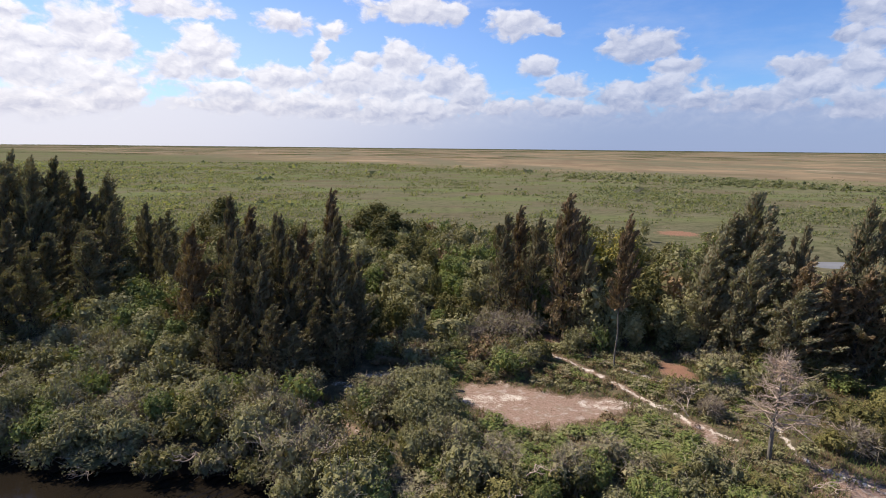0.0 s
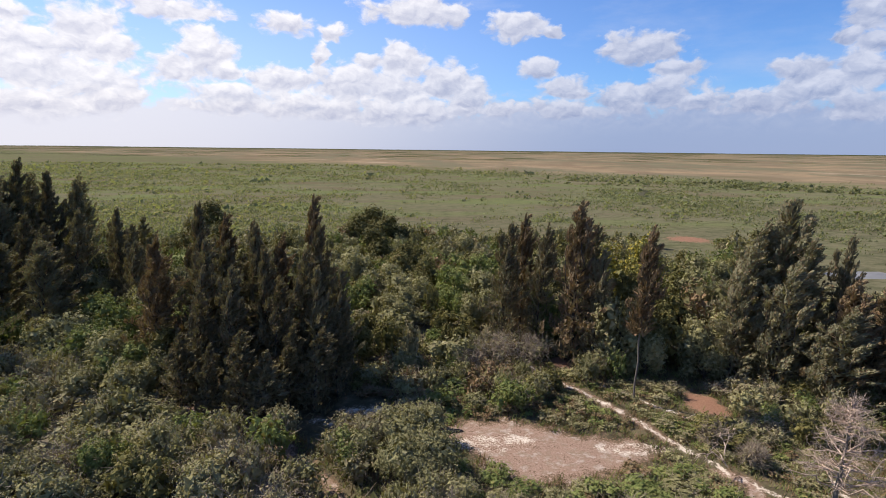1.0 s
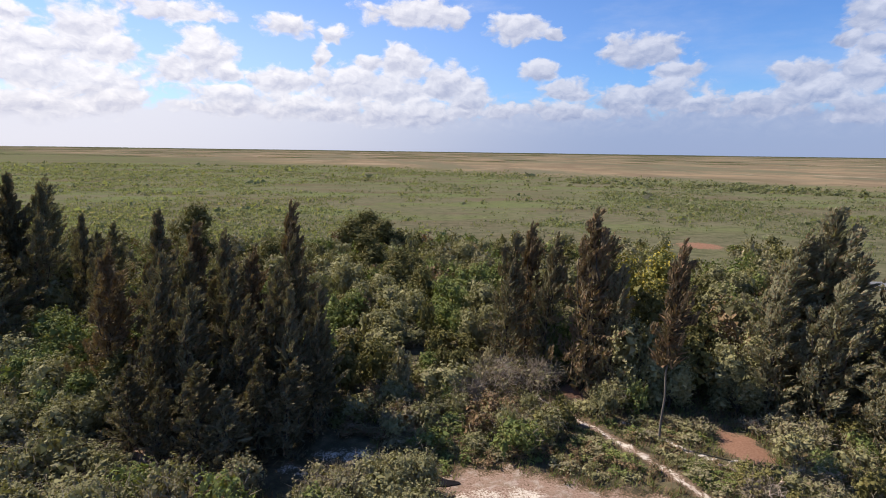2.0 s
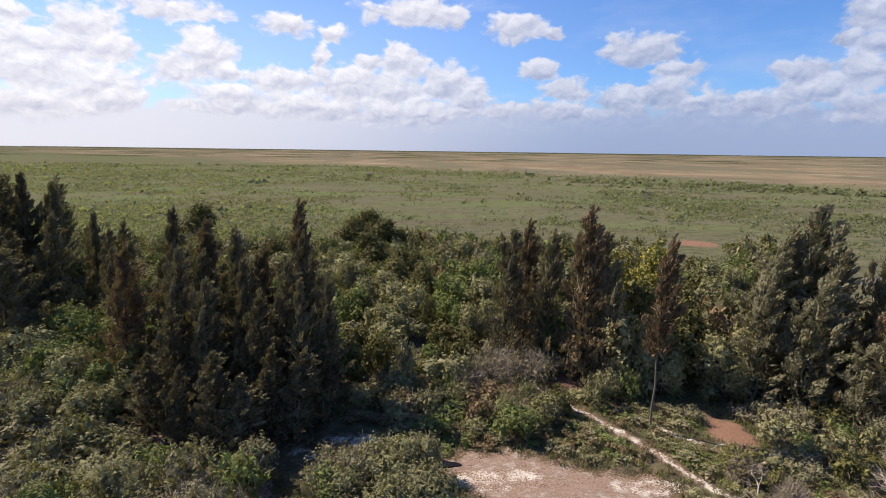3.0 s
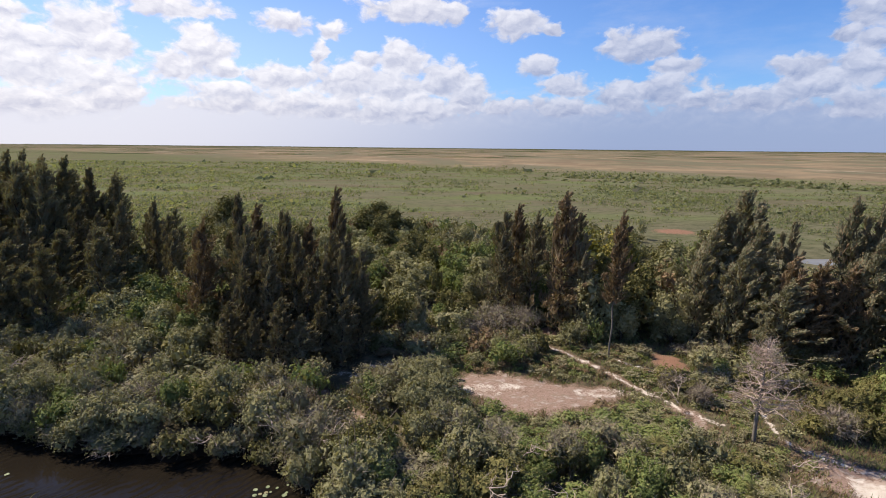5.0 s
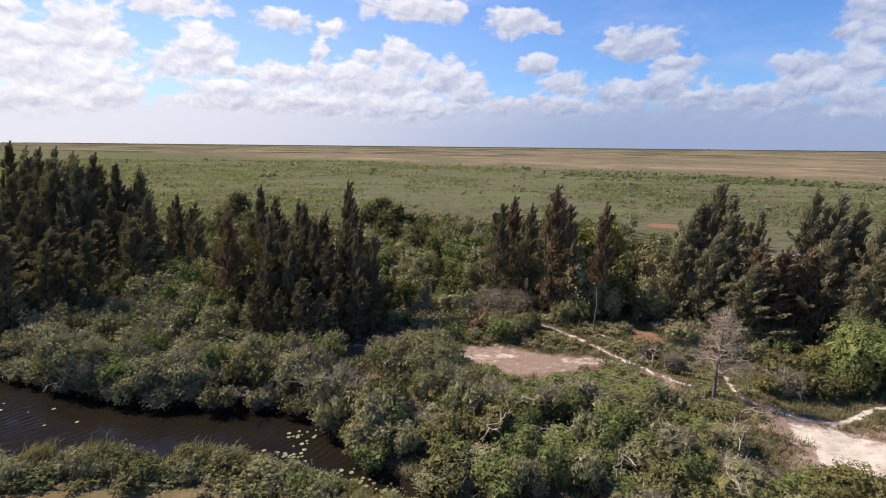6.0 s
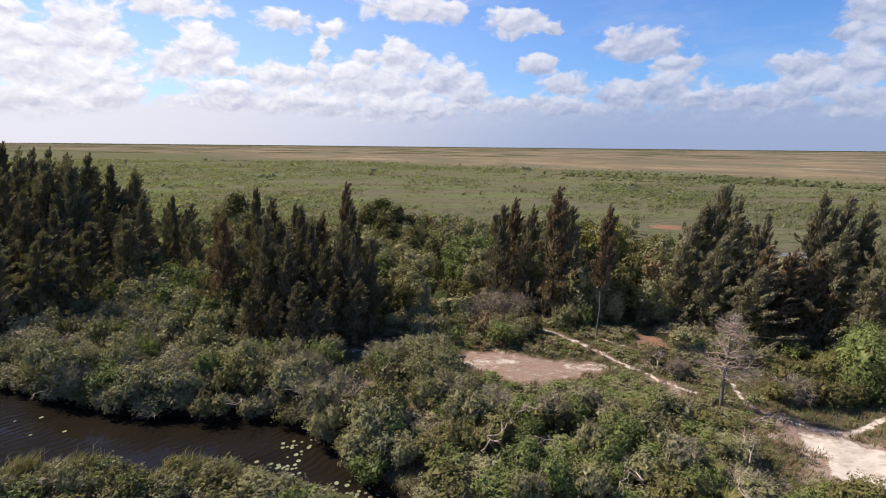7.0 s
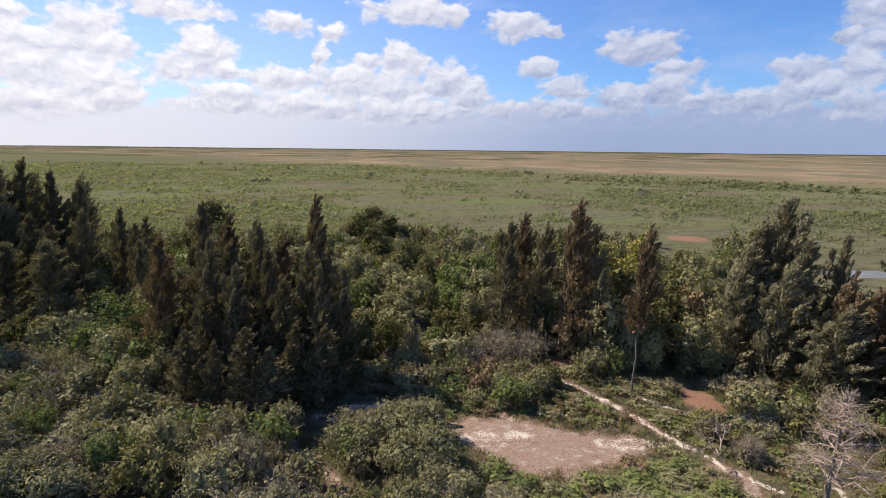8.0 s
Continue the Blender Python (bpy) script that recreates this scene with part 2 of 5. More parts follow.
def ground_material():
    mat, n = material("ground_soil")
    at = n.add("ShaderNodeTexCoord").outputs["Object"]
    mask = {}
    for key in ("sand", "soil", "lawn", "red", "scrub", "mud_shade"):
        mask[key] = n.add("ShaderNodeAttribute", attribute_name=key).outputs["Fac"]
    sep = n.add("ShaderNodeSeparateXYZ")
    n.put(sep.inputs[0], at)
    fine = n.noise(at, 9.0, 6.0, 0.65)
    mid = n.noise(at, 1.1, 5.0, 0.6)
    wide = n.noise(at, 0.09, 5.0, 0.6)
    huge = n.noise(n.scaled(at, 0.6, 1.6, 1.0), 0.012, 6.0, 0.62)
    # the wet prairie: green near, tawny sawgrass far out
    tuft = n.noise(n.scaled(at, 0.7, 1.0, 1.0), 0.42, 8.0, 0.72)
    green = n.mix(n.step(wide, 0.3, 0.7), (0.098, 0.096, 0.052), (0.140, 0.134, 0.072))
    green = n.mix(n.math("MULTIPLY", n.step(huge, 0.42, 0.58), 0.5), green, (0.156, 0.132, 0.086))
    lush = n.noise(n.scaled(at, 0.5, 1.4, 1.0), 0.03, 5.0, 0.62)
    green = n.mix(n.math("MULTIPLY", n.step(n.noise(n.scaled(at, 0.45, 1.5, 1.0), 0.045, 5.0, 0.6), 0.49, 0.60), 0.8), green, (0.122, 0.094, 0.060))
    green = n.mix(n.math("MULTIPLY", n.step(lush, 0.49, 0.60), 0.8), green, (0.122, 0.138, 0.055))
    green = n.mix(n.math("MULTIPLY", n.step(tuft, 0.50, 0.66), 0.75), green, (0.075, 0.082, 0.042))
    green = n.mix(n.math("MULTIPLY", n.step(n.noise(at, 0.75, 7.0, 0.7), 0.54, 0.68), 0.5), green, (0.180, 0.165, 0.100))
    close = n.math("SUBTRACT", 1.0, n.step(n.math("MULTIPLY_ADD", n.math("SUBTRACT", lush, 0.5), 260.0, sep.outputs[1]), 110.0, 230.0))
    green = n.mix(n.math("MULTIPLY", close, 0.6), green, n.mix(n.step(tuft, 0.4, 0.62), (0.140, 0.122, 0.076), (0.066, 0.064, 0.036)))
    tawny = n.mix(n.step(huge, 0.38, 0.62), (0.188, 0.146, 0.096), (0.268, 0.190, 0.116))
    streak = n.noise(n.scaled(at, 0.5, 1.5, 1.0), 0.011, 7.0, 0.68)
    tawny = n.mix(n.math("MULTIPLY", n.step(streak, 0.50, 0.60), 0.55), tawny, (0.150, 0.130, 0.078))
    dash = n.noise(n.scaled(at, 0.9, 0.7, 1.0), 0.0055, 6.0, 0.62)
    tawny = n.mix(n.math("MULTIPLY", n.step(dash, 0.52, 0.58), 0.7), tawny, (0.120, 0.108, 0.068))
    bright = n.noise(n.scaled(at, 0.8, 0.9, 1.0), 0.011, 6.0, 0.66)
    tawny = n.mix(n.math("MULTIPLY", n.step(bright, 0.58, 0.64), 0.7), tawny, (0.34, 0.26, 0.18))
    sedge = n.noise(n.scaled(at, 1.5, 0.55, 1.0), 0.0042, 7.0, 0.7)
    tawny = n.mix(n.math("MULTIPLY", n.step(sedge, 0.48, 0.54), 0.75), tawny, (0.128, 0.122, 0.078))
    tawny = n.mix(n.math("MULTIPLY", n.step(n.noise(n.scaled(at, 1.7, 0.6, 1.0), 0.012, 6.0, 0.7), 0.51, 0.56), 0.65), tawny, (0.165, 0.118, 0.078))
    reach = n.math("MULTIPLY_ADD", sep.outputs[0], 0.9, sep.outputs[1])
    reach = n.math("MULTIPLY_ADD", n.math("SUBTRACT", huge, 0.5), 180.0, reach)
    reach = n.math("MULTIPLY_ADD", n.math("SUBTRACT", streak, 0.5), 330.0, reach)
    colour = n.mix(n.step(reach, 430.0, 600.0), green, tawny)
    # litter under the scrub near the canal
    litter = n.mix(n.step(mid, 0.35, 0.7), (0.072, 0.058, 0.036), (0.150, 0.116, 0.070))
    litter = n.mix(n.math("MULTIPLY", n.step(fine, 0.45, 0.7), 0.5), litter, (0.125, 0.128, 0.055))
    colour = n.mix(n.step(mask["scrub"], 0.3, 0.7), colour, litter)
    # mown lawn, going brown
    lawn = n.mix(n.step(mid, 0.35, 0.65), (0.150, 0.112, 0.052), (0.215, 0.145, 0.080))
    lawn = n.mix(n.math("MULTIPLY", n.step(n.noise(at, 0.7, 5.0, 0.6), 0.5, 0.68), 0.6), lawn, (0.110, 0.112, 0.042))
    lawn = n.mix(n.math("MULTIPLY", n.step(n.noise(at, 14.0, 5.0, 0.7), 0.45, 0.62), 0.45), lawn, (0.085, 0.078, 0.034))
    lawn = n.mix(n.math("MULTIPLY", n.step(wide, 0.45, 0.62), 0.5), lawn, (0.205, 0.128, 0.070))
    colour = n.mix(n.step(mask["lawn"], 0.4, 0.6), colour, lawn)

    # wet mud of bank and bed, near black to carry shade under bushes
    colour = n.mix(n.step(mask["mud_shade"], 0.2, 0.8), colour, (0.022, 0.016, 0.011))

    def ragged(key, amount, lo=0.4, hi=0.6):
        push = n.math("MULTIPLY_ADD", n.math("SUBTRACT", fine, 0.5), amount, mask[key])
        push = n.math("MULTIPLY_ADD", n.math("SUBTRACT", mid, 0.5), amount * 0.9, push)
        return n.step(push, lo, hi)

    speck = n.noise(n.scaled(at, 0.9, 1.25, 1.0), 1.9, 9.0, 0.8)
    soil = n.mix(n.step(fine, 0.3, 0.7), (0.205, 0.126, 0.090), (0.330, 0.226, 0.172))
    soil = n.mix(n.math("MULTIPLY", n.step(mid, 0.45, 0.65), 0.5), soil, (0.155, 0.120, 0.070))
    pale = n.math("MULTIPLY_ADD", n.math("SUBTRACT", mid, 0.5), 0.8, speck)
    soil = n.mix(n.math("MULTIPLY", n.step(pale, 0.50, 0.70), 0.55), soil, (0.52, 0.43, 0.37))
    fringe = n.mix(n.step(fine, 0.35, 0.65), (0.105, 0.074, 0.044), (0.190, 0.120, 0.078))
    colour = n.mix(ragged("soil", 1.7, 0.28, 0.5), colour, fringe)
    colour = n.mix(ragged("soil", 1.9, 0.52, 0.85), colour, soil)
    red = n.mix(n.step(fine, 0.3, 0.7), (0.19, 0.100, 0.064), (0.28, 0.156, 0.104))
    colour = n.mix(ragged("red", 2.0), colour, red)
    sand = n.mix(n.step(mid, 0.3, 0.7), (0.48, 0.390, 0.305), (0.61, 0.52, 0.425))
    sand = n.mix(n.math("MULTIPLY", n.step(speck, 0.50, 0.62), 0.6), sand, (0.34, 0.245, 0.185))
    sand = n.mix(n.math("MULTIPLY", n.step(n.noise(n.scaled(at, 0.6, 1.2, 1.0), 0.45, 7.0, 0.7), 0.53, 0.62), 0.65), sand, (0.27, 0.175, 0.125))
    colour = n.mix(ragged("sand", 1.1, 0.40, 0.62), colour, sand)
    height = n.math("MULTIPLY_ADD", mid, 0.35, n.math("MULTIPLY", fine, 0.5))
    n.put(n.out.inputs[0], principled(n, colour, 0.92, bump(n, height, 0.55, 0.12), spec=0.0))
    return mat


def water_material(name, ripple_size, gloss, rough, deep, shallow):
    mat, n = material(name)
    at = n.add("ShaderNodeTexCoord").outputs["Object"]
    wave = n.add("ShaderNodeTexWave", wave_type="BANDS", bands_direction="DIAGONAL")
    n.put(wave.inputs["Vector"], n.scaled(at, 1.0, -0.9, 1.0))
    wave.inputs["Scale"].default_value, wave.inputs["Distortion"].default_value = 0.85, 7.0
    wave.inputs["Detail"].default_value, wave.inputs["Detail Scale"].default_value = 3.0, 0.7
    ripple = n.math("MULTIPLY_ADD", n.noise(at, 2.2, 4.0), 0.7, n.math("MULTIPLY", wave.outputs[1], 0.5))
    calm = n.noise(at, 0.16, 2.0)
    node = n.add("ShaderNodeBump")
    n.put(node.inputs["Height"], ripple)
    n.put(node.inputs["Strength"], n.math("MULTIPLY", n.step(calm, 0.35, 0.65), ripple_size))
    node.inputs["Distance"].default_value = 0.12
    stain = n.mix(n.noise(at, 0.3, 4.0), deep, shallow)
    n.put(n.out.inputs[0], principled(n, stain, rough, node.outputs[0], spec=gloss))
    return mat


# pond: the sky's reflection is put into its pale base colour
M_GROUND, M_WATER, M_POND = ground_material(), water_material("peat_water", 0.8, 0.09, 0.08, (0.010, 0.008, 0.006), (0.019, 0.014, 0.009)), water_material("pond_water", 0.1, 0.05, 0.45, (0.12, 0.115, 0.11), (0.24, 0.23, 0.22))

# ======== mesh helpers ========


class Soup:
    """Gathers faces as arrays and turns them into one mesh."""

    def __init__(self):
        self.verts, self.faces, self.count = [], [], 0

    def add(self, verts, faces):
        verts, faces = np.asarray(verts, float).reshape(-1, 3), np.asarray(faces, int)
        self.verts.append(verts)
        self.faces.append(faces + self.count)
        self.count += len(verts)

    def mesh(self, name, mat, smooth=False):
        data = bpy.data.meshes.new(name)
        verts = np.concatenate(self.verts)
        loops = np.concatenate([f.ravel() for f in self.faces])
        sizes = np.concatenate([np.full(len(f), f.shape[1]) for f in self.faces])
        data.vertices.add(len(verts))
        data.vertices.foreach_set("co", verts.astype(np.float32).ravel())
        data.loops.add(len(loops))
        data.loops.foreach_set("vertex_index", loops.astype(np.int32))
        data.polygons.add(len(sizes))
        data.polygons.foreach_set("loop_start", (np.cumsum(sizes) - sizes).astype(np.int32))
        if smooth:
            data.polygons.foreach_set("use_smooth", np.ones(len(sizes), bool))
        data.update(calc_edges=True)
        data.validate()
        data.materials.append(mat)
        return data


def part(name, data, parent, label=""):
    ob = new(name, data)
    ob.parent = parent
    if label:
        ob["label"] = label
    return ob


def unit(v):
    return v / np.maximum(np.linalg.norm(v, axis=-1, keepdims=True), 1e-9)


def add_leaves(soup, rng, centres, normals, length, width):
    """Small pointed leaves, one triangle each, turned at random about their normals."""
    k = len(centres)
    normals = unit(normals)
    along = unit(np.cross(normals, rng.normal(size=(k, 3))))
    side = np.cross(normals, along)
    l = (length * rng.uniform(0.7, 1.3, k))[:, None]
    w = (width * rng.uniform(0.7, 1.3, k))[:, None]
    v = np.stack([centres - along * l * 0.4 - side * w * 0.65, centres - along * l * 0.4 + side * w * 0.65, centres + along * l * 0.7], 1)
    soup.add(v, np.arange(3 * k).reshape(k, 3))


def add_blades(soup, rng, roots, ways, length, width, facing=None):
    """Thin pointed blades: needles, twigs, grass. facing: where their flat sides look."""
    k = len(roots)
    ways = unit(ways)
    side = unit(np.cross(ways, rng.normal(size=(k, 3)) if facing is None else facing + 0.3 * rng.normal(size=(k, 3))))
    l = (np.broadcast_to(length, k) * rng.uniform(0.7, 1.3, k))[:, None]
    w = (np.broadcast_to(width, k) * rng.uniform(0.8, 1.2, k))[:, None]
    v = np.stack([roots - side * w / 2, roots + side * w / 2, roots + ways * l], 1)
    soup.add(v, np.arange(3 * k).reshape(k, 3))


def add_tube(soup, points, radii, sides=5):
    points, radii = np.asarray(points, float), np.asarray(radii, float)
    tangent = unit(np.gradient(points, axis=0))
    ref = np.where(np.abs(tangent[:, 2:3]) > 0.9, [[1.0, 0, 0]], [[0, 0, 1.0]])
    a = unit(np.cross(tangent, ref))
    b = np.cross(tangent, a)
    turn = np.arange(sides) * 2 * np.pi / sides
    ring = a[:, None] * np.cos(turn)[None, :, None] + b[:, None] * np.sin(turn)[None, :, None]
    v = points[:, None] + ring * radii[:, None, None]
    m = len(points)
    i, j = np.meshgrid(np.arange(m - 1), np.arange(sides), indexing="ij")
    j2 = (j + 1) % sides
    f = np.stack([i * sides + j, i * sides + j2, (i + 1) * sides + j2, (i + 1) * sides + j], -1).reshape(-1, 4)
    soup.add(v.reshape(-1, 3), f)


def bent(start, end, rng, wobble=0.08, count=5, sag=0.0):
    """A slightly crooked line from start to end."""
    start, end = np.asarray(start, float), np.asarray(end, float)
    s = np.linspace(0, 1, count)[:, None]
    size = np.linalg.norm(end - start)
    p = start + (end - start) * s + rng.normal(size=(count, 3)) * wobble * size * np.sin(np.pi * s) * 0.5
    p[:, 2] += sag * size * np.sin(np.pi * s[:, 0])
    return p


# ======== lie of the land ========
# the canal: x, near shore y, far shore y
CANAL = np.array([(-80, 10, 50), (-50, 16, 40), (-38, 18.2, 34), (-31, 19.2, 31), (-25, 19.9, 28.5), (-19, 20.2, 27.3), (-13.7, 20.1, 26.9),
                  (-9.3, 19.2, 25.8), (-7.4, 18.2, 24.0), (-6, 17.5, 21.4), (-4, 16.6, 18.9), (0, 14.6, 16.4), (6, 12.6, 14.2), (14, 7.5, 9.4), (30, -6, -3), (60, -40, -36)], float)
TRAILS = [  # half width, then the line
    (0.13, [(7.8, 47), (9.4, 44), (11.3, 41), (12.8, 38.5), (14, 36.2), (14.9, 34.3), (15.8, 32.9), (16.5, 31.7), (16.9, 30.6), (17.7, 29.6), (18.5, 28.8)]),
    (0.19, [(21.4, 25.9), (22.5, 25.0), (23.3, 23.9), (25.2, 23.3), (27.3, 24.0), (29.5, 25.2), (33.3, 26.0), (46, 27)]),
    (0.10, [(13.3, 42.3), (14.6, 41.0), (16.2, 38.6), (17.1, 38.0), (19.1, 37.7)]),
    (0.10, [(22.2, 31), (21.6, 29.4), (21.2, 27.2), (21.4, 26.3), (22.5, 25.0)]),
]
SOIL_TRAILS = [
    (0.30, [(-9.5, 34.6), (-7.4, 32.6), (-5.7, 31.1), (-4.6, 28.8), (-4.2, 27.0)]),
    (0.45, [(-17, 39.6), (-14, 37.2), (-11, 36.2), (-8.5, 34)]),
    (0.50, [(16.4, 31.2), (17.2, 30.2), (17.0, 29.0)]),
    (0.30, [(16.6, 27.0), (16.0, 25.6)]),
    (0.36, [(9.4, 44), (11.3, 41), (12.8, 38.5), (14, 36.2), (14.9, 34.3)]),
]
SAND_FIELD = [(21, 25), (23.5, 23.4), (26.5, 21.4), (29.8, 22.1), (45, 23), (60, 5), (26, 2), (22.4, 11), (22.2, 13.5), (22.5, 15), (21.6, 18), (20.5, 19.3), (22, 21), (21.4, 23)]


def to_line(x, y, line):
    d = np.full(np.shape(x), 1e9)
    for (ax, ay), (bx, by) in zip(line, line[1:]):
        vx, vy = bx - ax, by - ay
        s = np.clip(((x - ax) * vx + (y - ay) * vy) / (vx * vx + vy * vy), 0, 1)
        d = np.minimum(d, np.hypot(x - ax - s * vx, y - ay - s * vy))
    return d


def inside(x, y, ring):
    hit = np.zeros(np.shape(x), bool)
    for (ax, ay), (bx, by) in zip(ring, ring[1:] + ring[:1]):
        cross = ((ay > y) != (by > y)) & (x < (bx - ax) * (y - ay) / (by - ay + 1e-12) + ax)
        hit ^= cross
    return hit


def smooth(lo, hi, v):
    s = np.clip((v - lo) / (hi - lo), 0, 1)
    return s * s * (3 - 2 * s)


def canal_depth(x, y):
    """Metres from the shore, positive inside the canal."""
    near, far = np.interp(x, CANAL[:, 0], CANAL[:, 1]), np.interp(x, CANAL[:, 0], CANAL[:, 2])
    wave = 0.35 * np.sin(x * 0.9) + 0.25 * np.sin(x * 2.1 + 1)
    return np.minimum(y - near - wave, far + wave - y)


def pond_depth(x, y):
    return 1 - np.hypot((x - 66) / 6.5, (y - 80.0) / 3.2)


CLEARING = [(0.3, 36.2), (2.6, 37.3), (5.4, 37.3), (7.4, 36.4), (9.4, 35.3), (12.2, 34.9), (13.9, 33.9), (12.4, 32.3), (10.0, 31.2), (7.2, 30.5), (4.8, 30.7), (3.3, 31.9), (2.4, 33.6), (1.4, 34.5)]


def patch_depth(x, y):
    """The bare clearing: 1 in its middle, 0 at its rim."""
    wave = 0.3 * np.sin(x * 2.1 + y) * np.sin(y * 2.7 - 0.6 * x) + 0.15 * np.sin(x * 4.7) * np.sin(y * 5.3)
    return (to_line(x, y, CLEARING + CLEARING[:1]) * np.where(inside(x, y, CLEARING), 1, -1) + wave) / 3.4


def rim_width(x):
    """How deep the scrub between the lawn and the canal is."""
    return np.interp(x, [-26, -22, -13, -9, -6.5, -3], [3.9, 3.0, 2.9, 3.2, 3.9, 4.6])


def ground_z(x, y):
    x, y = np.asarray(x, float), np.asarray(y, float)
    z = 0.10 * np.sin(x * 0.31 + 1.0) * np.sin(y * 0.27) + 0.06 * np.sin(x * 0.83 + y * 0.61) + 0.03 * np.sin(x * 1.9 - y * 1.4)
    z *= 1 - smooth(90, 140, np.hypot(x, y - 30))
    z *= 1 - 0.7 * smooth(-0.1, 0.2, patch_depth(x, y))
    z *= 1 - 0.8 * smooth(2.0, 4.0, np.interp(x, CANAL[:, 0], CANAL[:, 1]) - y)
    z += 0.25 * smooth(-3, -0.5, -np.abs(canal_depth(x, y) + 2.5))
    z -= 1.7 * smooth(-1.2, 1.6, canal_depth(x, y))
    z -= 0.8 * smooth(-0.1, 0.25, pond_depth(x, y))
    return z


def spread(*runs):
    """Grid lines: (start, end, step at start, step at end) one after another."""
    out = []
    for a, b, s0, s1 in runs:
        v = a
        while v < b:
            out.append(v)
            v += s0 + (s1 - s0) * min(max((v - a) / (b - a), 0), 1)
    return np.array(out + [runs[-1][1]])


def build_ground():
    xs = spread((-5600, -700, 900, 200), (-700, -70, 180, 4), (-70, -12, 2.5, 0.35), (-12, 34, 0.32, 0.32), (34, 80, 0.4, 2.5), (80, 700, 4, 180), (700, 5600, 200, 900))
    ys = spread((-900, -40, 250, 8), (-40, 10, 6, 0.4), (10, 50, 0.32, 0.32), (50, 130, 0.4, 3), (130, 800, 4, 120), (800, 6000, 140, 800))
    X, Y = np.meshgrid(xs, ys)
    Z = ground_z(X, Y)
    nx, ny = len(xs), len(ys)
    i, j = np.meshgrid(np.arange(ny - 1), np.arange(nx - 1), indexing="ij")
    f = np.stack([i * nx + j, i * nx + j + 1, (i + 1) * nx + j + 1, (i + 1) * nx + j], -1).reshape(-1, 4)
    soup = Soup()
    soup.add(np.stack([X, Y, Z], -1).reshape(-1, 3), f)
    data = soup.mesh("ground", M_GROUND, smooth=True)
    x, y = X.ravel(), Y.ravel()
    wob = 0.25 * np.sin(x * 1.7 + y) + 0.2 * np.sin(y * 2.3 - x * 0.8)
    sand = np.zeros(len(x))
    for half, line in TRAILS:
        sand = np.maximum(sand, 0.5 + (half - to_line(x + 0.5 * wob, y, line)) / 0.55)
    ring = SAND_FIELD + SAND_FIELD[:1]
    edge = to_line(x, y, ring) * np.where(inside(x, y, SAND_FIELD), 1, -1)
    sand = np.maximum(sand, 0.45 + (edge - 0.3 + wob) / 1.2)
    blot = 0.5 + 0.6 * (1 - np.hypot((x - 3.8) / 2.4, (y - 34.6) / 0.9)) + 0.2 * wob
    sand = np.maximum(sand, np.clip(blot - 0.05, 0, 0.47))
    sand = np.maximum(sand, np.clip(0.5 + 0.5 * (1 - np.hypot((x - 12.4) / 2.0, (y - 33.8) / 0.5)), 0, 0.45))
    for px, py, wide, deep in ((-4.4, 38.6, 1.6, 0.7), (-6.6, 37.2, 1.2, 0.4), (-9.8, 42.0, 0.9, 0.5), (-12.2, 36.5, 1.8, 0.4), (-23.4, 44.6, 1.0, 0.5), (-20.3, 43.2, 1.0, 0.5)):
        sand = np.maximum(sand, np.clip(0.5 + 0.5 * (1 - np.hypot((x - px) / wide, (y - py) / deep)), 0, 0.40))
    lawn_white = np.clip(0.5 + 0.5 * (1 - np.hypot((x + 20.5) / 2.8, (y - 15) / 0.9)), 0, 0.3)
    soil = 0.50 + 2.0 * patch_depth(x, y) + 0.10 * wob
    for half, line in SOIL_TRAILS:
        soil = np.maximum(soil, 0.5 + (half - to_line(x, y, line)) / 0.7)
    soil = np.maximum(soil, 0.5 + (edge + 1.4 + wob) / 1.6)
    soil = np.maximum(soil, 2.1 * lawn_white)
    red = 0.5 + 1.0 * (1 - np.hypot((x - 19.6) / 1.3, (y - 39.4) / 1.9))
    red = np.maximum(red, 0.5 + 1.0 * (1 - np.hypot((x - 11.2) / 0.6, (y - 46.8) / 1.2)))
    red = np.maximum(red, 0.5 + 1.2 * (1 - np.hypot((x - 53.5) / 4.2, (y - 110) / 3.4)))
    near = np.interp(x, CANAL[:, 0], CANAL[:, 1])
    lawn = smooth(-0.6, 0.6, near - rim_width(x) - y + 0.4 * wob)
    scrub = (1 - smooth(48, 70, np.hypot(x * 0.8, y - 25))) * (1 - lawn)
    mud_shade = smooth(-1.1, -0.2, canal_depth(x, y))
    for key, values in (("mud_shade", mud_shade), ("sand", sand), ("soil", soil), ("red", red), ("lawn", lawn), ("scrub", scrub)):
        layer = data.attributes.new(key, "FLOAT", "POINT")
        layer.data.foreach_set("value", np.clip(values, 0, 1).astype(np.float32))
    tagged(new("ground", data), "flat marsh ground, scrub litter near, tawny sawgrass plain far", "ground", kind="structure")


build_ground()


def build_water(name, xs, y0, y1, z, label, mat):
    soup = Soup()
    X, Y = np.meshgrid(xs, np.linspace(y0, y1, 24))
    nx, ny = len(xs), 24
    i, j = np.meshgrid(np.arange(ny - 1), np.arange(nx - 1), indexing="ij")
    soup.add(np.stack([X, Y, np.full(X.shape, z)], -1).reshape(-1, 3), np.stack([i * nx + j, i * nx + j + 1, (i + 1) * nx + j + 1, (i + 1) * nx + j], -1).reshape(-1, 4))
    tagged(new(name, soup.mesh(name, mat)), label, "water", kind="structure")


build_water("water", np.linspace(-110, 60, 60), -45, 52, -0.62, "dark brown canal water with fine wind ripples", M_WATER)
build_water("pond_water", np.linspace(55, 77, 10), 74, 87, -0.28, "small pond in the marsh beyond the trees, painted pale for the sky it reflects", M_POND)


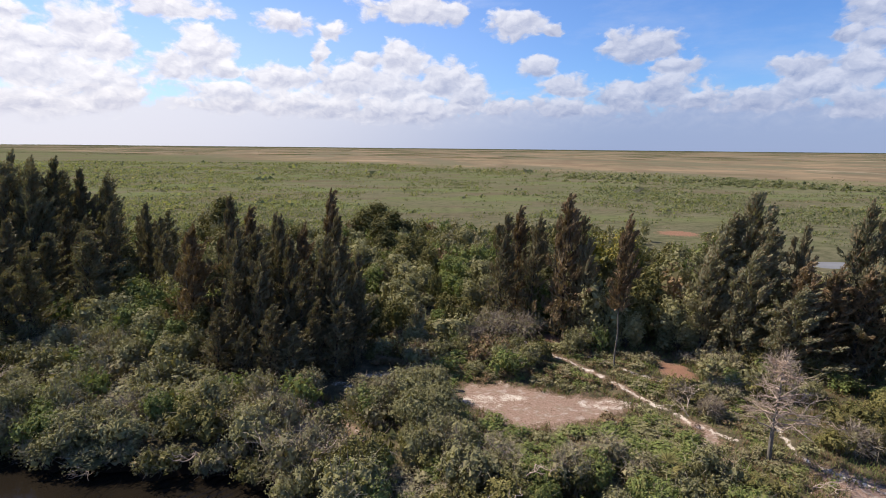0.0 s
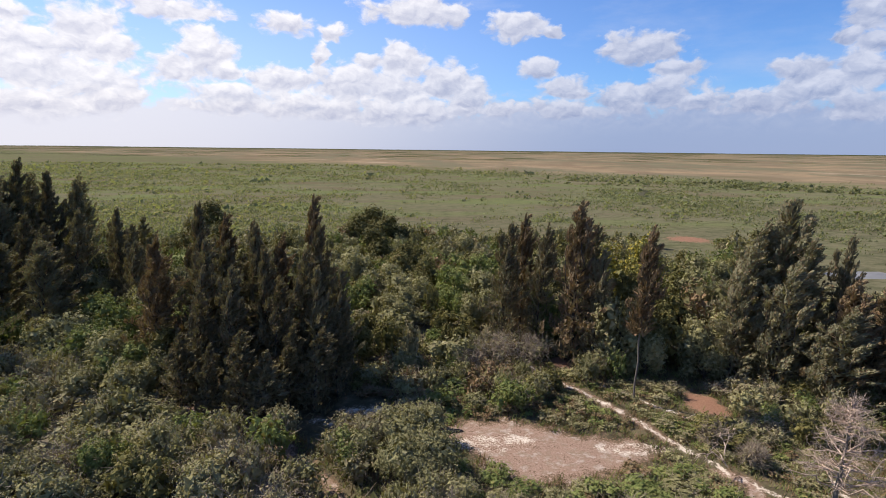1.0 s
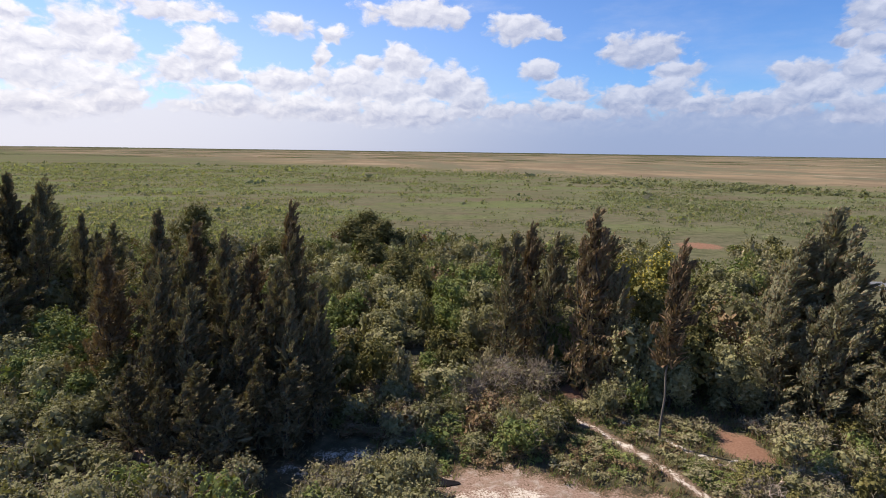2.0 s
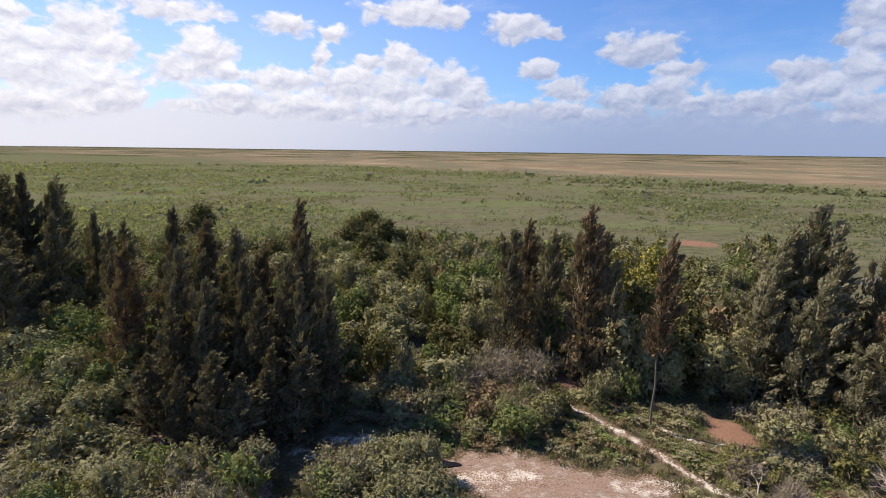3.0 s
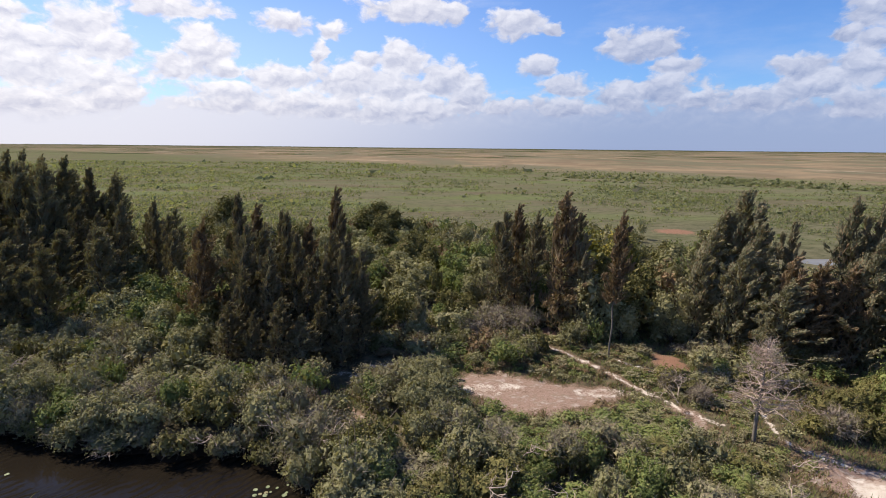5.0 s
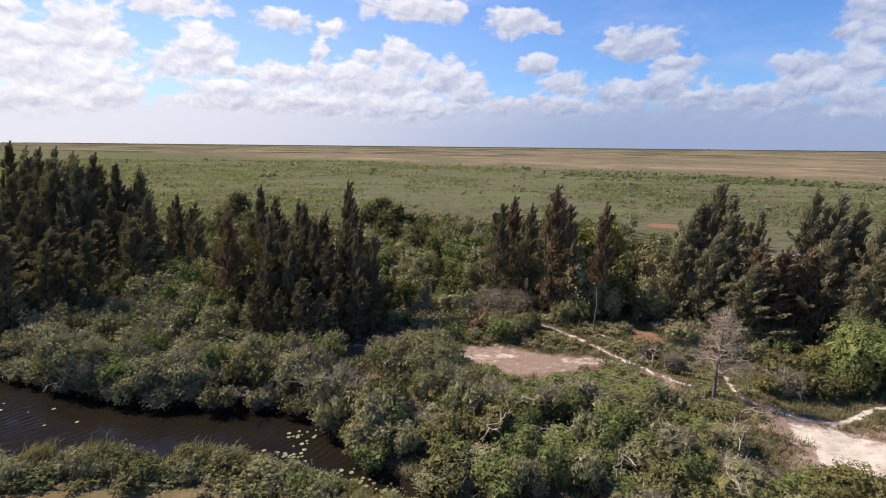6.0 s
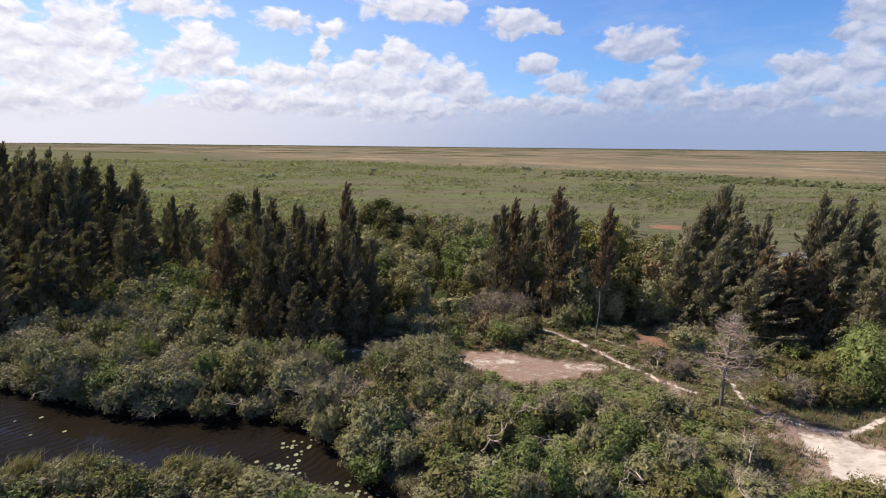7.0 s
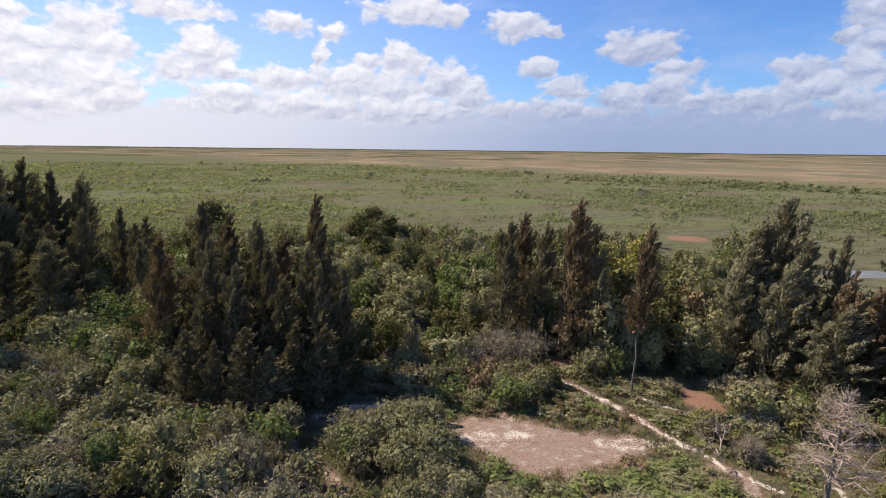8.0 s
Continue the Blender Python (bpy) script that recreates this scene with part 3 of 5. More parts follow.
def build_puddle():
    """A small puddle at the end of the clearing."""
    bm = bmesh.new()
    rim = []
    for k in range(28):
        a = 2 * math.pi * k / 28
        far = 1 + 0.18 * math.sin(3 * a + 1) + 0.10 * math.sin(5 * a)
        rim.append(bm.verts.new((0.95 * far * math.cos(a), 0.42 * far * math.sin(a), 0.012)))
    bm.faces.new(rim)
    low = bmesh.ops.extrude_face_region(bm, geom=bm.faces[:])["geom"]
    bmesh.ops.translate(bm, verts=[v for v in low if isinstance(v, bmesh.types.BMVert)], vec=(0, 0, -0.25))
    bmesh.ops.recalc_face_normals(bm, faces=bm.faces[:])
    data = bpy.data.meshes.new("puddle")
    bm.to_mesh(data)
    bm.free()
    data.materials.append(M_WATER)
    puddle = new("puddle", data)
    puddle.matrix_basis = pose(0.9, 36.1, float(ground_z(0.9, 36.1)) + 0.03, 0, 0, -12)
    tagged(puddle, "dark shallow puddle at the end of the bare clearing", "water", kind="structure")


build_puddle()


def open_ground(x, y, shore=-0.5, clear=1.15):
    """True where bare ground, water or lawn keeps the scrub away."""
    x, y = np.asarray(x, float), np.asarray(y, float)
    bare = (canal_depth(x, y) > shore) | (patch_depth(x, y) > -0.10) | inside(x, y, SAND_FIELD)
    for half, line in TRAILS:
        bare |= to_line(x, y, line) < half + clear
    for half, line in SOIL_TRAILS:
        bare |= to_line(x, y, line) < half + 0.8 * clear
    bare |= np.hypot((x - 19.4) / 2.0, (y - 38.6) / 3.2) < 1
    if clear > 1:
        bare |= (np.hypot((x - 20.2) / 2.4, (y - 26.6) / 3.2) < 1) | (np.hypot((x - 17.2) / 1.6, (y - 28.6) / 3.0) < 1)
    bare |= np.hypot((x - 11.2) / 0.9, (y - 46.5) / 2.0) < 1
    return bare


# ======== plants, one function for each kind ========
WIND = np.array([0.95, 0.15, 0.0])


def make_casuarina(seed, height, width, bare=0.06, mat=None, lean=0.05, plumes=210, slim=1.0, bark=None, sweep=0.25, big=1.0, tops=3, thick=1.0):
    """A feathery she-oak: a straight leader, side leaders that make spires of their own, and limbs that end in soft brushes of needles swept by the wind."""
    rng = np.random.default_rng(seed)
    tree = new("casuarina_tree")
    wood, crown, limbs = Soup(), Soup(), Soup()
    s = np.linspace(0, 1, 9)
    axis = np.stack([lean * height * s ** 1.6 + rng.normal(size=9) * 0.05, rng.normal(size=9) * 0.05, height * 0.97 * s], 1)
    axis[0] = 0, 0, -0.3
    add_tube(wood, axis, thick * ((0.0075 * height + 0.01) * (1 - s) ** 0.8 + 0.015), 7)
    leaders = [(axis, width, bare, 0.74)]
    for k in range(tops):
        f = bare + (0.75 - bare) * rng.uniform(0.1, 0.8)
        foot = np.array([np.interp(f, s, axis[:, c]) for c in range(3)])
        turn = k * 2.4 + rng.uniform(-0.5, 0.5)
        rise = (0.96 - f) * height * rng.uniform(0.45, 0.85)
        out = width * (1 - f) * rng.uniform(0.3, 0.65)
        tip = foot + [math.cos(turn) * out + 0.05 * rise, math.sin(turn) * out, rise]
        line = bent(foot, tip, rng, 0.06, 9, 0)
        line[:, :2] += np.array([math.cos(turn), math.sin(turn)]) * (out * 0.35 * np.sin(np.pi * s))[:, None]
        add_tube(limbs, line, np.linspace(0.06, 0.015, 9), 5)
        leaders.append((line, 0.34 * width, 0.2, 0.26 / tops))
    heap = [[], [], [], [], []]
    for line, wide, low, share in leaders:
        made, goal = 0, plumes * share
        while made < goal:
            f = low + (0.96 - low) * min(max((made + rng.uniform(-6, 6)) / goal, 0), 1) ** 0.85
            start = np.array([np.interp(f, s, line[:, c]) for c in range(3)])
            turn = rng.uniform(0, 2 * np.pi)
            out = np.array([math.cos(turn), math.sin(turn), 0])
            shape = min(1.0, 0.7 + 1.8 * (f - low)) * (1 - f) ** 1.0 * 1.3
            reach = wide * shape * rng.uniform(0.25, 1.2) + 0.06
            end = start + out * reach + np.array([0, 0, reach * rng.uniform(0.0, 0.55)]) + WIND * reach * sweep * 0.5
            limb = bent(start, end, rng, 0.14, 4, -0.06)
            if reach > 0.45:
                add_tube(limbs, limb, np.linspace(0.034, 0.012, 4) * (1.2 - 0.6 * f), 3)
            for g in (rng.uniform(0.35, 0.6), rng.uniform(0.6, 0.85), 1.0)[rng.integers(0, 2):]:
                at = np.array([np.interp(g, np.linspace(0, 1, 4), limb[:, c]) for c in range(3)])
                rise = rng.uniform(0.9, 1.3) if f > 0.45 else rng.uniform(0.4, 1.1)
                way = unit(out * rng.uniform(0.1, 0.75) + np.array([0, 0, rise]) + WIND * rng.uniform(0.4, 1.3) * sweep + rng.normal(size=3) * 0.16)
                add_plume(heap, rng, at - way * 0.15, way, big * rng.uniform(0.5, 1.25) * (0.75 + 0.3 * (1 - f)), slim * rng.uniform(0.8, 1.25) * big ** 0.5, sweep)
                made += 1
        for k in range(4):
            add_plume(heap, rng, line[-1] - [0, 0, 0.35 + 0.5 * k] + rng.normal(size=3) * 0.10 * k ** 0.5,
                      unit(np.array([0, 0, 1.0]) + WIND * 0.5 * sweep + rng.normal(size=3) * 0.10 * k), big * rng.uniform(0.7, 1.0), slim * 0.7, sweep)
    roots, ways, lens, wids, faces = (np.concatenate(v) for v in heap)
    add_blades(crown, rng, roots, ways, lens, wids, faces)
    # the close inner twigs
    f = bare + (0.9 - bare) * rng.random(900) ** 1.1
    core = np.stack([np.interp(f, s, axis[:, c]) for c in range(3)], 1)
    away = unit(rng.normal(size=(900, 3)) * [1, 1, 0])
    core += away * (width * (1 - f) * np.sqrt(rng.random(900)) * 0.6)[:, None]
    add_blades(crown, rng, core, away * rng.uniform(-0.3, 0.8, (900, 1)) + rng.normal(size=(900, 3)) * 0.3 + [0, 0, 0.7], 0.7, 0.13, away)
    part("trunk", wood.mesh("trunk", bark or M_BARK, True), tree)
    tagged(part("branchwork", limbs.mesh("branchwork", M_BARK, True), tree), kind="stuff")
    part("crown", crown.mesh("crown", mat or M_CASUARINA), tree)
    return tree


def add_plume(heap, rng, at, way, size, slim=1.0, sweep=0.25):
    """One soft brush of needles round a stem that the wind bends over."""
    count = int(23 + 32 * size)
    s = rng.random(count) ** 0.9
    curve = at + way * (size * s)[:, None] + WIND * (0.9 * sweep * size * s ** 2)[:, None]
    tangent = unit(way + WIND * (1.6 * sweep * s)[:, None])
    radial = unit(np.cross(tangent, rng.normal(size=(count, 3))))
    fat = (np.clip(np.sin(np.pi * np.clip(s * 0.75 + 0.18, 0, 1)), 0, 1) ** 0.8 * (0.09 + 0.075 * size) * rng.uniform(0.8, 1.25) + 0.01) * slim
    heap[0].append(curve + radial * (fat * np.sqrt(rng.uniform(0.1, 1.0, count)))[:, None] - tangent * 0.1)
    heap[1].append(tangent + radial * rng.uniform(0.05, 0.6, count)[:, None] + WIND * 0.3 * sweep)
    heap[2].append(0.27 * (1 - 0.3 * s))
    heap[3].append(np.full(count, 0.112))
    heap[4].append(radial)


def lobes(rng, width, height, count):
    """Centres and radii of the rounded masses that make up a shrub."""
    turn, away = rng.uniform(0, 2 * np.pi, count), np.sqrt(rng.random(count)) * 0.62
    size = rng.uniform(0.36, 0.60, count) * (1 - 0.25 * away)
    up = rng.uniform(0.35, 0.72, count) * (1 - 0.5 * away ** 2)
    c = np.stack([np.cos(turn) * away * width, np.sin(turn) * away * width, up * height], 1)
    r = np.stack([size * width, size * width, size * height * 0.85], 1)
    r[:, 2] = np.minimum(r[:, 2], height - c[:, 2])
    return c, r


def foliage(soup, rng, c, r, count, length, width, per=7, sprig=0.17, floor=0.05, fill=0.34):
    """An inner mass of large leaves that closes the lobes, and small leaves in loose sprigs over their outside."""
    weight = r[:, 0] ** 2 / (r[:, 0] ** 2).sum()
    inner = count // 8
    which = rng.choice(len(c), inner, p=weight)
    d = unit(rng.normal(size=(inner, 3)) + [0, 0, 0.25])
    p = c[which] + d * r[which] * rng.uniform(0.3, 0.68, (inner, 1))
    p[:, 2] = np.maximum(p[:, 2], floor + 0.1 * rng.random(inner))
    add_leaves(soup, rng, p, unit(d / r[which]) + rng.normal(size=(inner, 3)) * 0.5, fill, fill * 0.75)
    sprigs = max((count - inner) // per, 1)
    which = rng.choice(len(c), sprigs, p=weight)
    d = unit(rng.normal(size=(sprigs, 3)) + [0, 0, 0.4])
    lump = 1 + 0.10 * np.sin(d[:, 0] * 9 + which) * np.sin(d[:, 1] * 8 - which) + 0.12 * rng.normal(size=sprigs)
    at = c[which] + d * r[which] * (np.cbrt(rng.uniform(0.25, 1.0, sprigs)) * lump)[:, None]
    out = unit(d / r[which])
    pick = np.repeat(np.arange(sprigs), per)
    local = unit(rng.normal(size=(len(pick), 3)) + out[pick] * 0.8)
    size = (sprig * rng.uniform(0.5, 1.5, sprigs))[pick, None]
    p = at[pick] + local * size * rng.uniform(0.3, 1.0, (len(pick), 1))
    p[:, 2] = np.maximum(p[:, 2], floor + 0.1 * rng.random(len(pick)))
    normal = local * 0.8 + out[pick] * 0.8 + [0, 0, 0.2] + rng.normal(size=(len(pick), 3)) * 0.5
    add_leaves(soup, rng, p, normal, length, width)


def stems(soup, rng, c, r, count, thick=0.03, wild=0.0, foot=0.0):
    """Crooked stems that rise from one root to the masses."""
    for i in range(count):
        k = i % len(c)
        tip = c[k] + unit(rng.normal(size=3) + [0, 0, 0.8]) * r[k] * rng.uniform(0.4, 0.95 + wild)
        tip[2] = max(tip[2], 0.15)
        line = bent((0, 0, foot - 0.15), tip, rng, 0.25, 5, 0.06)
        add_tube(soup, line, np.linspace(thick, thick * 0.3, 5), 3)


def shrub_soups(seed, width, height, leaves=1300, length=0.13, leaf_width=0.08, twigs=0, count=8, stem_count=9, sprig=0.16, fill=0.32):
    """The wood and the leaves of a rounded shrub; twigs > 0 adds bare twigs all over its outside."""
    rng = np.random.default_rng(seed)
    c, r = lobes(rng, width, height, count)
    wood, green = Soup(), Soup()
    stems(wood, rng, c, r, stem_count, 0.02 + 0.008 * height, 0.15 if twigs else 0.0)
    if twigs:
        which = rng.integers(0, len(c), twigs)
        d = unit(rng.normal(size=(twigs, 3)) + [0, 0, 0.5])
        at = c[which] + d * r[which] * rng.uniform(0.6, 0.95, twigs)[:, None]
        at[:, 2] = np.maximum(at[:, 2], 0.1)
        add_blades(wood, rng, at, d + rng.normal(size=(twigs, 3)) * 0.55 + WIND * 0.2, rng.uniform(0.3, 0.7, twigs), 0.026)
    foliage(green, rng, c, r, leaves, length, leaf_width, sprig=sprig, fill=fill)
    return wood, green


def make_tree(seed, width, height, mat, leaves=6000, length=0.14, leaf_width=0.09, bark=None, count=16):
    """A broad-leaved tree: a forked trunk with limbs and a lumpy crown that comes down low."""
    rng = np.random.default_rng(seed)
    tree = new("broadleaf_tree")
    c, r = lobes(rng, width, height, count)
    low = rng.random(count) < 0.45
    c[low, 2] *= rng.uniform(0.35, 0.7, low.sum())
    c[low, :2] *= 1.15
    r = np.maximum(r * [0.85, 0.85, 0.8], 0.3)
    wood, limbs, green = Soup(), Soup(), Soup()
    fork = np.array([rng.normal() * 0.2, rng.normal() * 0.2, height * 0.25])
    add_tube(wood, bent((0, 0, -0.3), fork, rng, 0.1, 5), np.linspace(0.02 * height, 0.014 * height, 5), 7)
    for k in range(count):
        add_tube(limbs, bent(fork - [0, 0, rng.uniform(0, 0.12) * height], c[k] + [0, 0, 0.3 * r[k][2]], rng, 0.2, 5), np.linspace(0.012 * height, 0.02, 5), 4)
    foliage(green, rng, c, r, leaves, length, leaf_width, sprig=0.26, fill=0.5)
    part("trunk", wood.mesh("trunk", bark or M_BARK, True), tree)
    tagged(part("branchwork", limbs.mesh("branchwork", bark or M_BARK, True), tree), kind="stuff")
    part("crown", green.mesh("crown", mat), tree)
    return tree


def place(model, x, y, scale=1.0, turn=None, rng=random, tall=1.0, sink=0.05, keep_wind=False):
    """One more plant of that model on the ground at x, y."""
    if turn is None:
        turn = rng.uniform(-25, 25) if keep_wind else rng.uniform(0, 360)
    ob = copy_thing(model, pose(x, y, max(float(ground_z(x, y)), -0.62) - sink, 0, 0, turn))
    ob.scale = (scale, scale, scale * tall)
    return ob


def retire(models):
    """Takes the patterns away once the plants are set out."""
    for model in models:
        for ob in (*model.children_recursive, model):
            bpy.data.objects.remove(ob)


# ======== the she-oaks ========
CAS = {}
for key, mat in (("dark", M_CASUARINA), ("brown", M_CASUARINA_BROWN), ("olive", M_CASUARINA_OLIVE)):
    olive = key == "olive"
    CAS[key] = [make_casuarina(11 + 7 * k + len(key), 12.0, 2.8 if olive else 2.6, 0.03, mat, 0.02 + 0.018 * k, 150 if olive else 160, sweep=0.26 if olive else 0.2, big=1.35 if olive else 1.05) for k in range(3)]
CAS_BARE = make_casuarina(77, 12.8, 2.1, 0.42, M_CASUARINA_BROWN, 0.035, 84, bark=M_BARK_PALE, tops=2, thick=0.65)
SHE_OAK_LABEL = {"dark": "dark green feathery casuarina tree with wind-bent plumes", "brown": "brownish casuarina tree with wind-bent feathery plumes",
                 "olive": "olive casuarina tree with sunlit feathery plumes, left ones paled for haze"}
# x, y, height, kind, relative width
# in both left groves half are olive: swept plumes, paler to stand for haze
GROVE_FAR_LEFT = [(-59, 68, 17.6, "dark", 1.1), (-55.6, 66, 16.6, "olive", 1), (-52.6, 67, 16.6, "olive", 1), (-50.5, 68, 16.2, "dark", 1), (-46, 61, 15.6, "olive", 1.1),
                  (-49.5, 72, 14.2, "olive", 1), (-46.5, 71, 14.5, "dark", 1), (-44.5, 73, 13.9, "olive", 1), (-56, 58, 15, "olive", 1.3), (-51, 57, 14, "dark", 1.3), (-57.5, 71, 16.4, "olive", 1.2), (-48.5, 64, 15.2, "olive", 1.2), (-53, 62, 14.6, "dark", 1.2), (-62, 64, 16.5, "olive", 1.3), (-47.6, 67, 15.8, "olive", 1.2), (-45.2, 69, 14.8, "dark", 1.1), (-43.0, 70.5, 13.4, "olive", 1.0), (-50.2, 63, 15.4, "olive", 1.2)]
GROVE_LEFT_FRONT = [(-33.5, 50, 9.6, "olive", 1.2), (-35.8, 54, 10.6, "dark", 1.2), (-40.8, 41.5, 9.2, "olive", 1.2), (-43.6, 40.4, 10, "olive", 1.2), (-46.5, 43, 11, "dark", 1.3), (-39.2, 44.5, 8.2, "olive", 1.1), (-47.5, 39, 9.5, "olive", 1.3), (-46, 53, 12.5, "dark", 1.2), (-42, 52, 10.5, "dark", 1.2), (-50, 48, 12, "olive", 1.2), (-44, 46.5, 9, "dark", 1.2), (-40, 57, 11, "dark", 1.1), (-35, 44.5, 8.9, "olive", 1.1),
                    (-37.5, 45, 7, "olive", 1.1), (-36.9, 67, 10, "dark", 1), (-35.2, 65, 11, "dark", 0.9), (-35.3, 70, 9.2, "olive", 1), (-31, 60, 8, "dark", 1.1), (-47, 49.5, 11, "dark", 1.3), (-41.5, 48.5, 8.6, "olive", 1.2), (-38.5, 52, 9, "olive", 1.2), (-33, 63.5, 9.4, "dark", 1), (-38.8, 63, 11, "dark", 1.1), (-52, 44, 11, "olive", 1.3)]
GROVE_MIDDLE_LEFT = [(-18.6, 47, 13.4, "dark", 1), (-18.9, 53.5, 11.8, "brown", 1), (-15.8, 51.5, 11.4, "dark", 1), (-21.5, 45.5, 11.2, "brown", 1), (-23, 48, 10.2, "brown", 1),
                     (-17, 43.5, 11.2, "dark", 1.05), (-14.2, 47, 11.8, "dark", 1), (-14.5, 41.5, 9.5, "dark", 1.1), (-12.5, 43.5, 10.5, "dark", 1),
                     (-9.8, 48.5, 14.0, "brown", 0.85), (-9.1, 44.3, 12.0, "dark", 0.85), (-8.2, 41.2, 9.6, "dark", 0.85), (-11, 40.5, 8.8, "dark", 1.0), (-6.9, 42.6, 9.0, "dark", 0.9), (-12.7, 38.0, 6.2, "dark", 1.1), (-10.9, 37.4, 4.8, "dark", 1.1), (-7.9, 38.6, 6.0, "dark", 1.1), (-17.2, 39.4, 5.6, "dark", 1.1), (-6.7, 40.6, 6.4, "dark", 0.9), (-14.9, 38.2, 5.2, "dark", 0.7), (-16.6, 41.5, 8.0, "dark", 0.9), (-16.4, 45.2, 10.6, "dark", 1.1), (-12.2, 46.5, 11, "brown", 1), (-9.4, 42.4, 10.6, "dark", 1), (-9.6, 38.8, 6.2, "dark", 0.9)]
GROVE_MIDDLE_RIGHT = [(6.6, 50.5, 11.6, "dark", 1.1), (8.6, 53, 12.1, "brown", 0.9), (9.8, 51, 11.4, "dark", 0.9), (12.0, 47.4, 13.8, "brown", 1.15), (14.2, 50.5, 11.6, "dark", 1), (13.6, 46.2, 10, "dark", 0.9)]
GROVE_RIGHT = [(29.1, 46.7, 13.9, "olive", 1.4), (27.0, 47.4, 12.1, "olive", 1.3), (25.2, 45.5, 10.4, "olive", 1.3), (28.2, 43.6, 11.2, "olive", 1.3), (31, 47.5, 13.0, "dark", 0.9), (31.2, 43, 11.6, "dark", 0.85), (26.2, 42, 9.8, "olive", 1.2), (29.5, 39.8, 9.2, "brown", 1.2),
               (23.6, 43.5, 8.6, "olive", 1.1), (33.5, 38.5, 8.5, "brown", 1.3), (31.5, 39.5, 8.8, "brown", 1.3), (28, 38.6, 7.4, "olive", 1.3)]
GROVE_FAR_RIGHT = [(35.2, 41.5, 13.6, "olive", 1.1), (37.6, 41.5, 13.6, "dark", 1.05), (38.9, 40.5, 12.9, "olive", 1), (38.2, 37.2, 12.3, "olive", 1.1), (40.2, 37.6, 11.8, "brown", 1), (41.5, 35.2, 11.5, "olive", 1.1),
                   (36.6, 35, 9.5, "olive", 1.4), (34.8, 38.2, 10.5, "olive", 1.3), (43.5, 39, 12, "dark", 1.1), (45.5, 35.5, 11, "olive", 1.1), (40, 33, 8.5, "dark", 1.2)]
roll_dice = random.Random(5)
for grove in (GROVE_FAR_LEFT, GROVE_LEFT_FRONT, GROVE_MIDDLE_LEFT, GROVE_MIDDLE_RIGHT, GROVE_RIGHT, GROVE_FAR_RIGHT):
    for x, y, tall, kind, wide in grove:
        k = tall / 12.0
        side = wide * (0.55 + 0.45 * k)
        tree = place(roll_dice.choice(CAS[kind]), x, y, side, None, roll_dice, k / side, keep_wind=True)
        tagged(tree, SHE_OAK_LABEL[kind], "tree", "casuarina grove")
thin = place(CAS_BARE, 14.55, 39.75, 1.0, 10, tall=1.0)
tagged(thin, "slender casuarina tree with a long bare pale trunk", "tree", "casuarina grove")
retire([m for group in CAS.values() for m in group] + [CAS_BARE])

# ======== broad-leaved trees and shrubs ========
TREES = {
    "dark": make_tree(201, 2.9, 6.0, M_LEAF_DARK),
    "olive": make_tree(202, 2.8, 6.0, M_LEAF_OLIVE),
    "green": make_tree(203, 2.8, 6.0, M_LEAF_GREEN),
    "grey": make_tree(204, 2.6, 6.0, M_LEAF_GREY, leaves=2200, bark=M_TWIG),
    "dry": make_tree(206, 2.6, 6.0, M_LEAF_DRY, leaves=2400, bark=M_TWIG),
    "spreading": make_tree(207, 4.6, 6.0, M_LEAF_GREEN, leaves=24000, length=0.11, leaf_width=0.065, count=22),
    "yellow": make_tree(205, 2.4, 6.0, M_LEAF_YELLOW),
}
TREE_LABEL = {"dark": "round dense dark green broad-leaved tree", "olive": "olive green broad-leaved tree with a lumpy crown", "green": "bright green leafy tree with a lumpy crown",
              "grey": "grey half-bare tree with thin leaves", "dry": "half-bare tree with withered brown leaves", "spreading": "broad fresh green tree with foliage down to the ground", "yellow": "small tree with yellow flowers over its crown"}
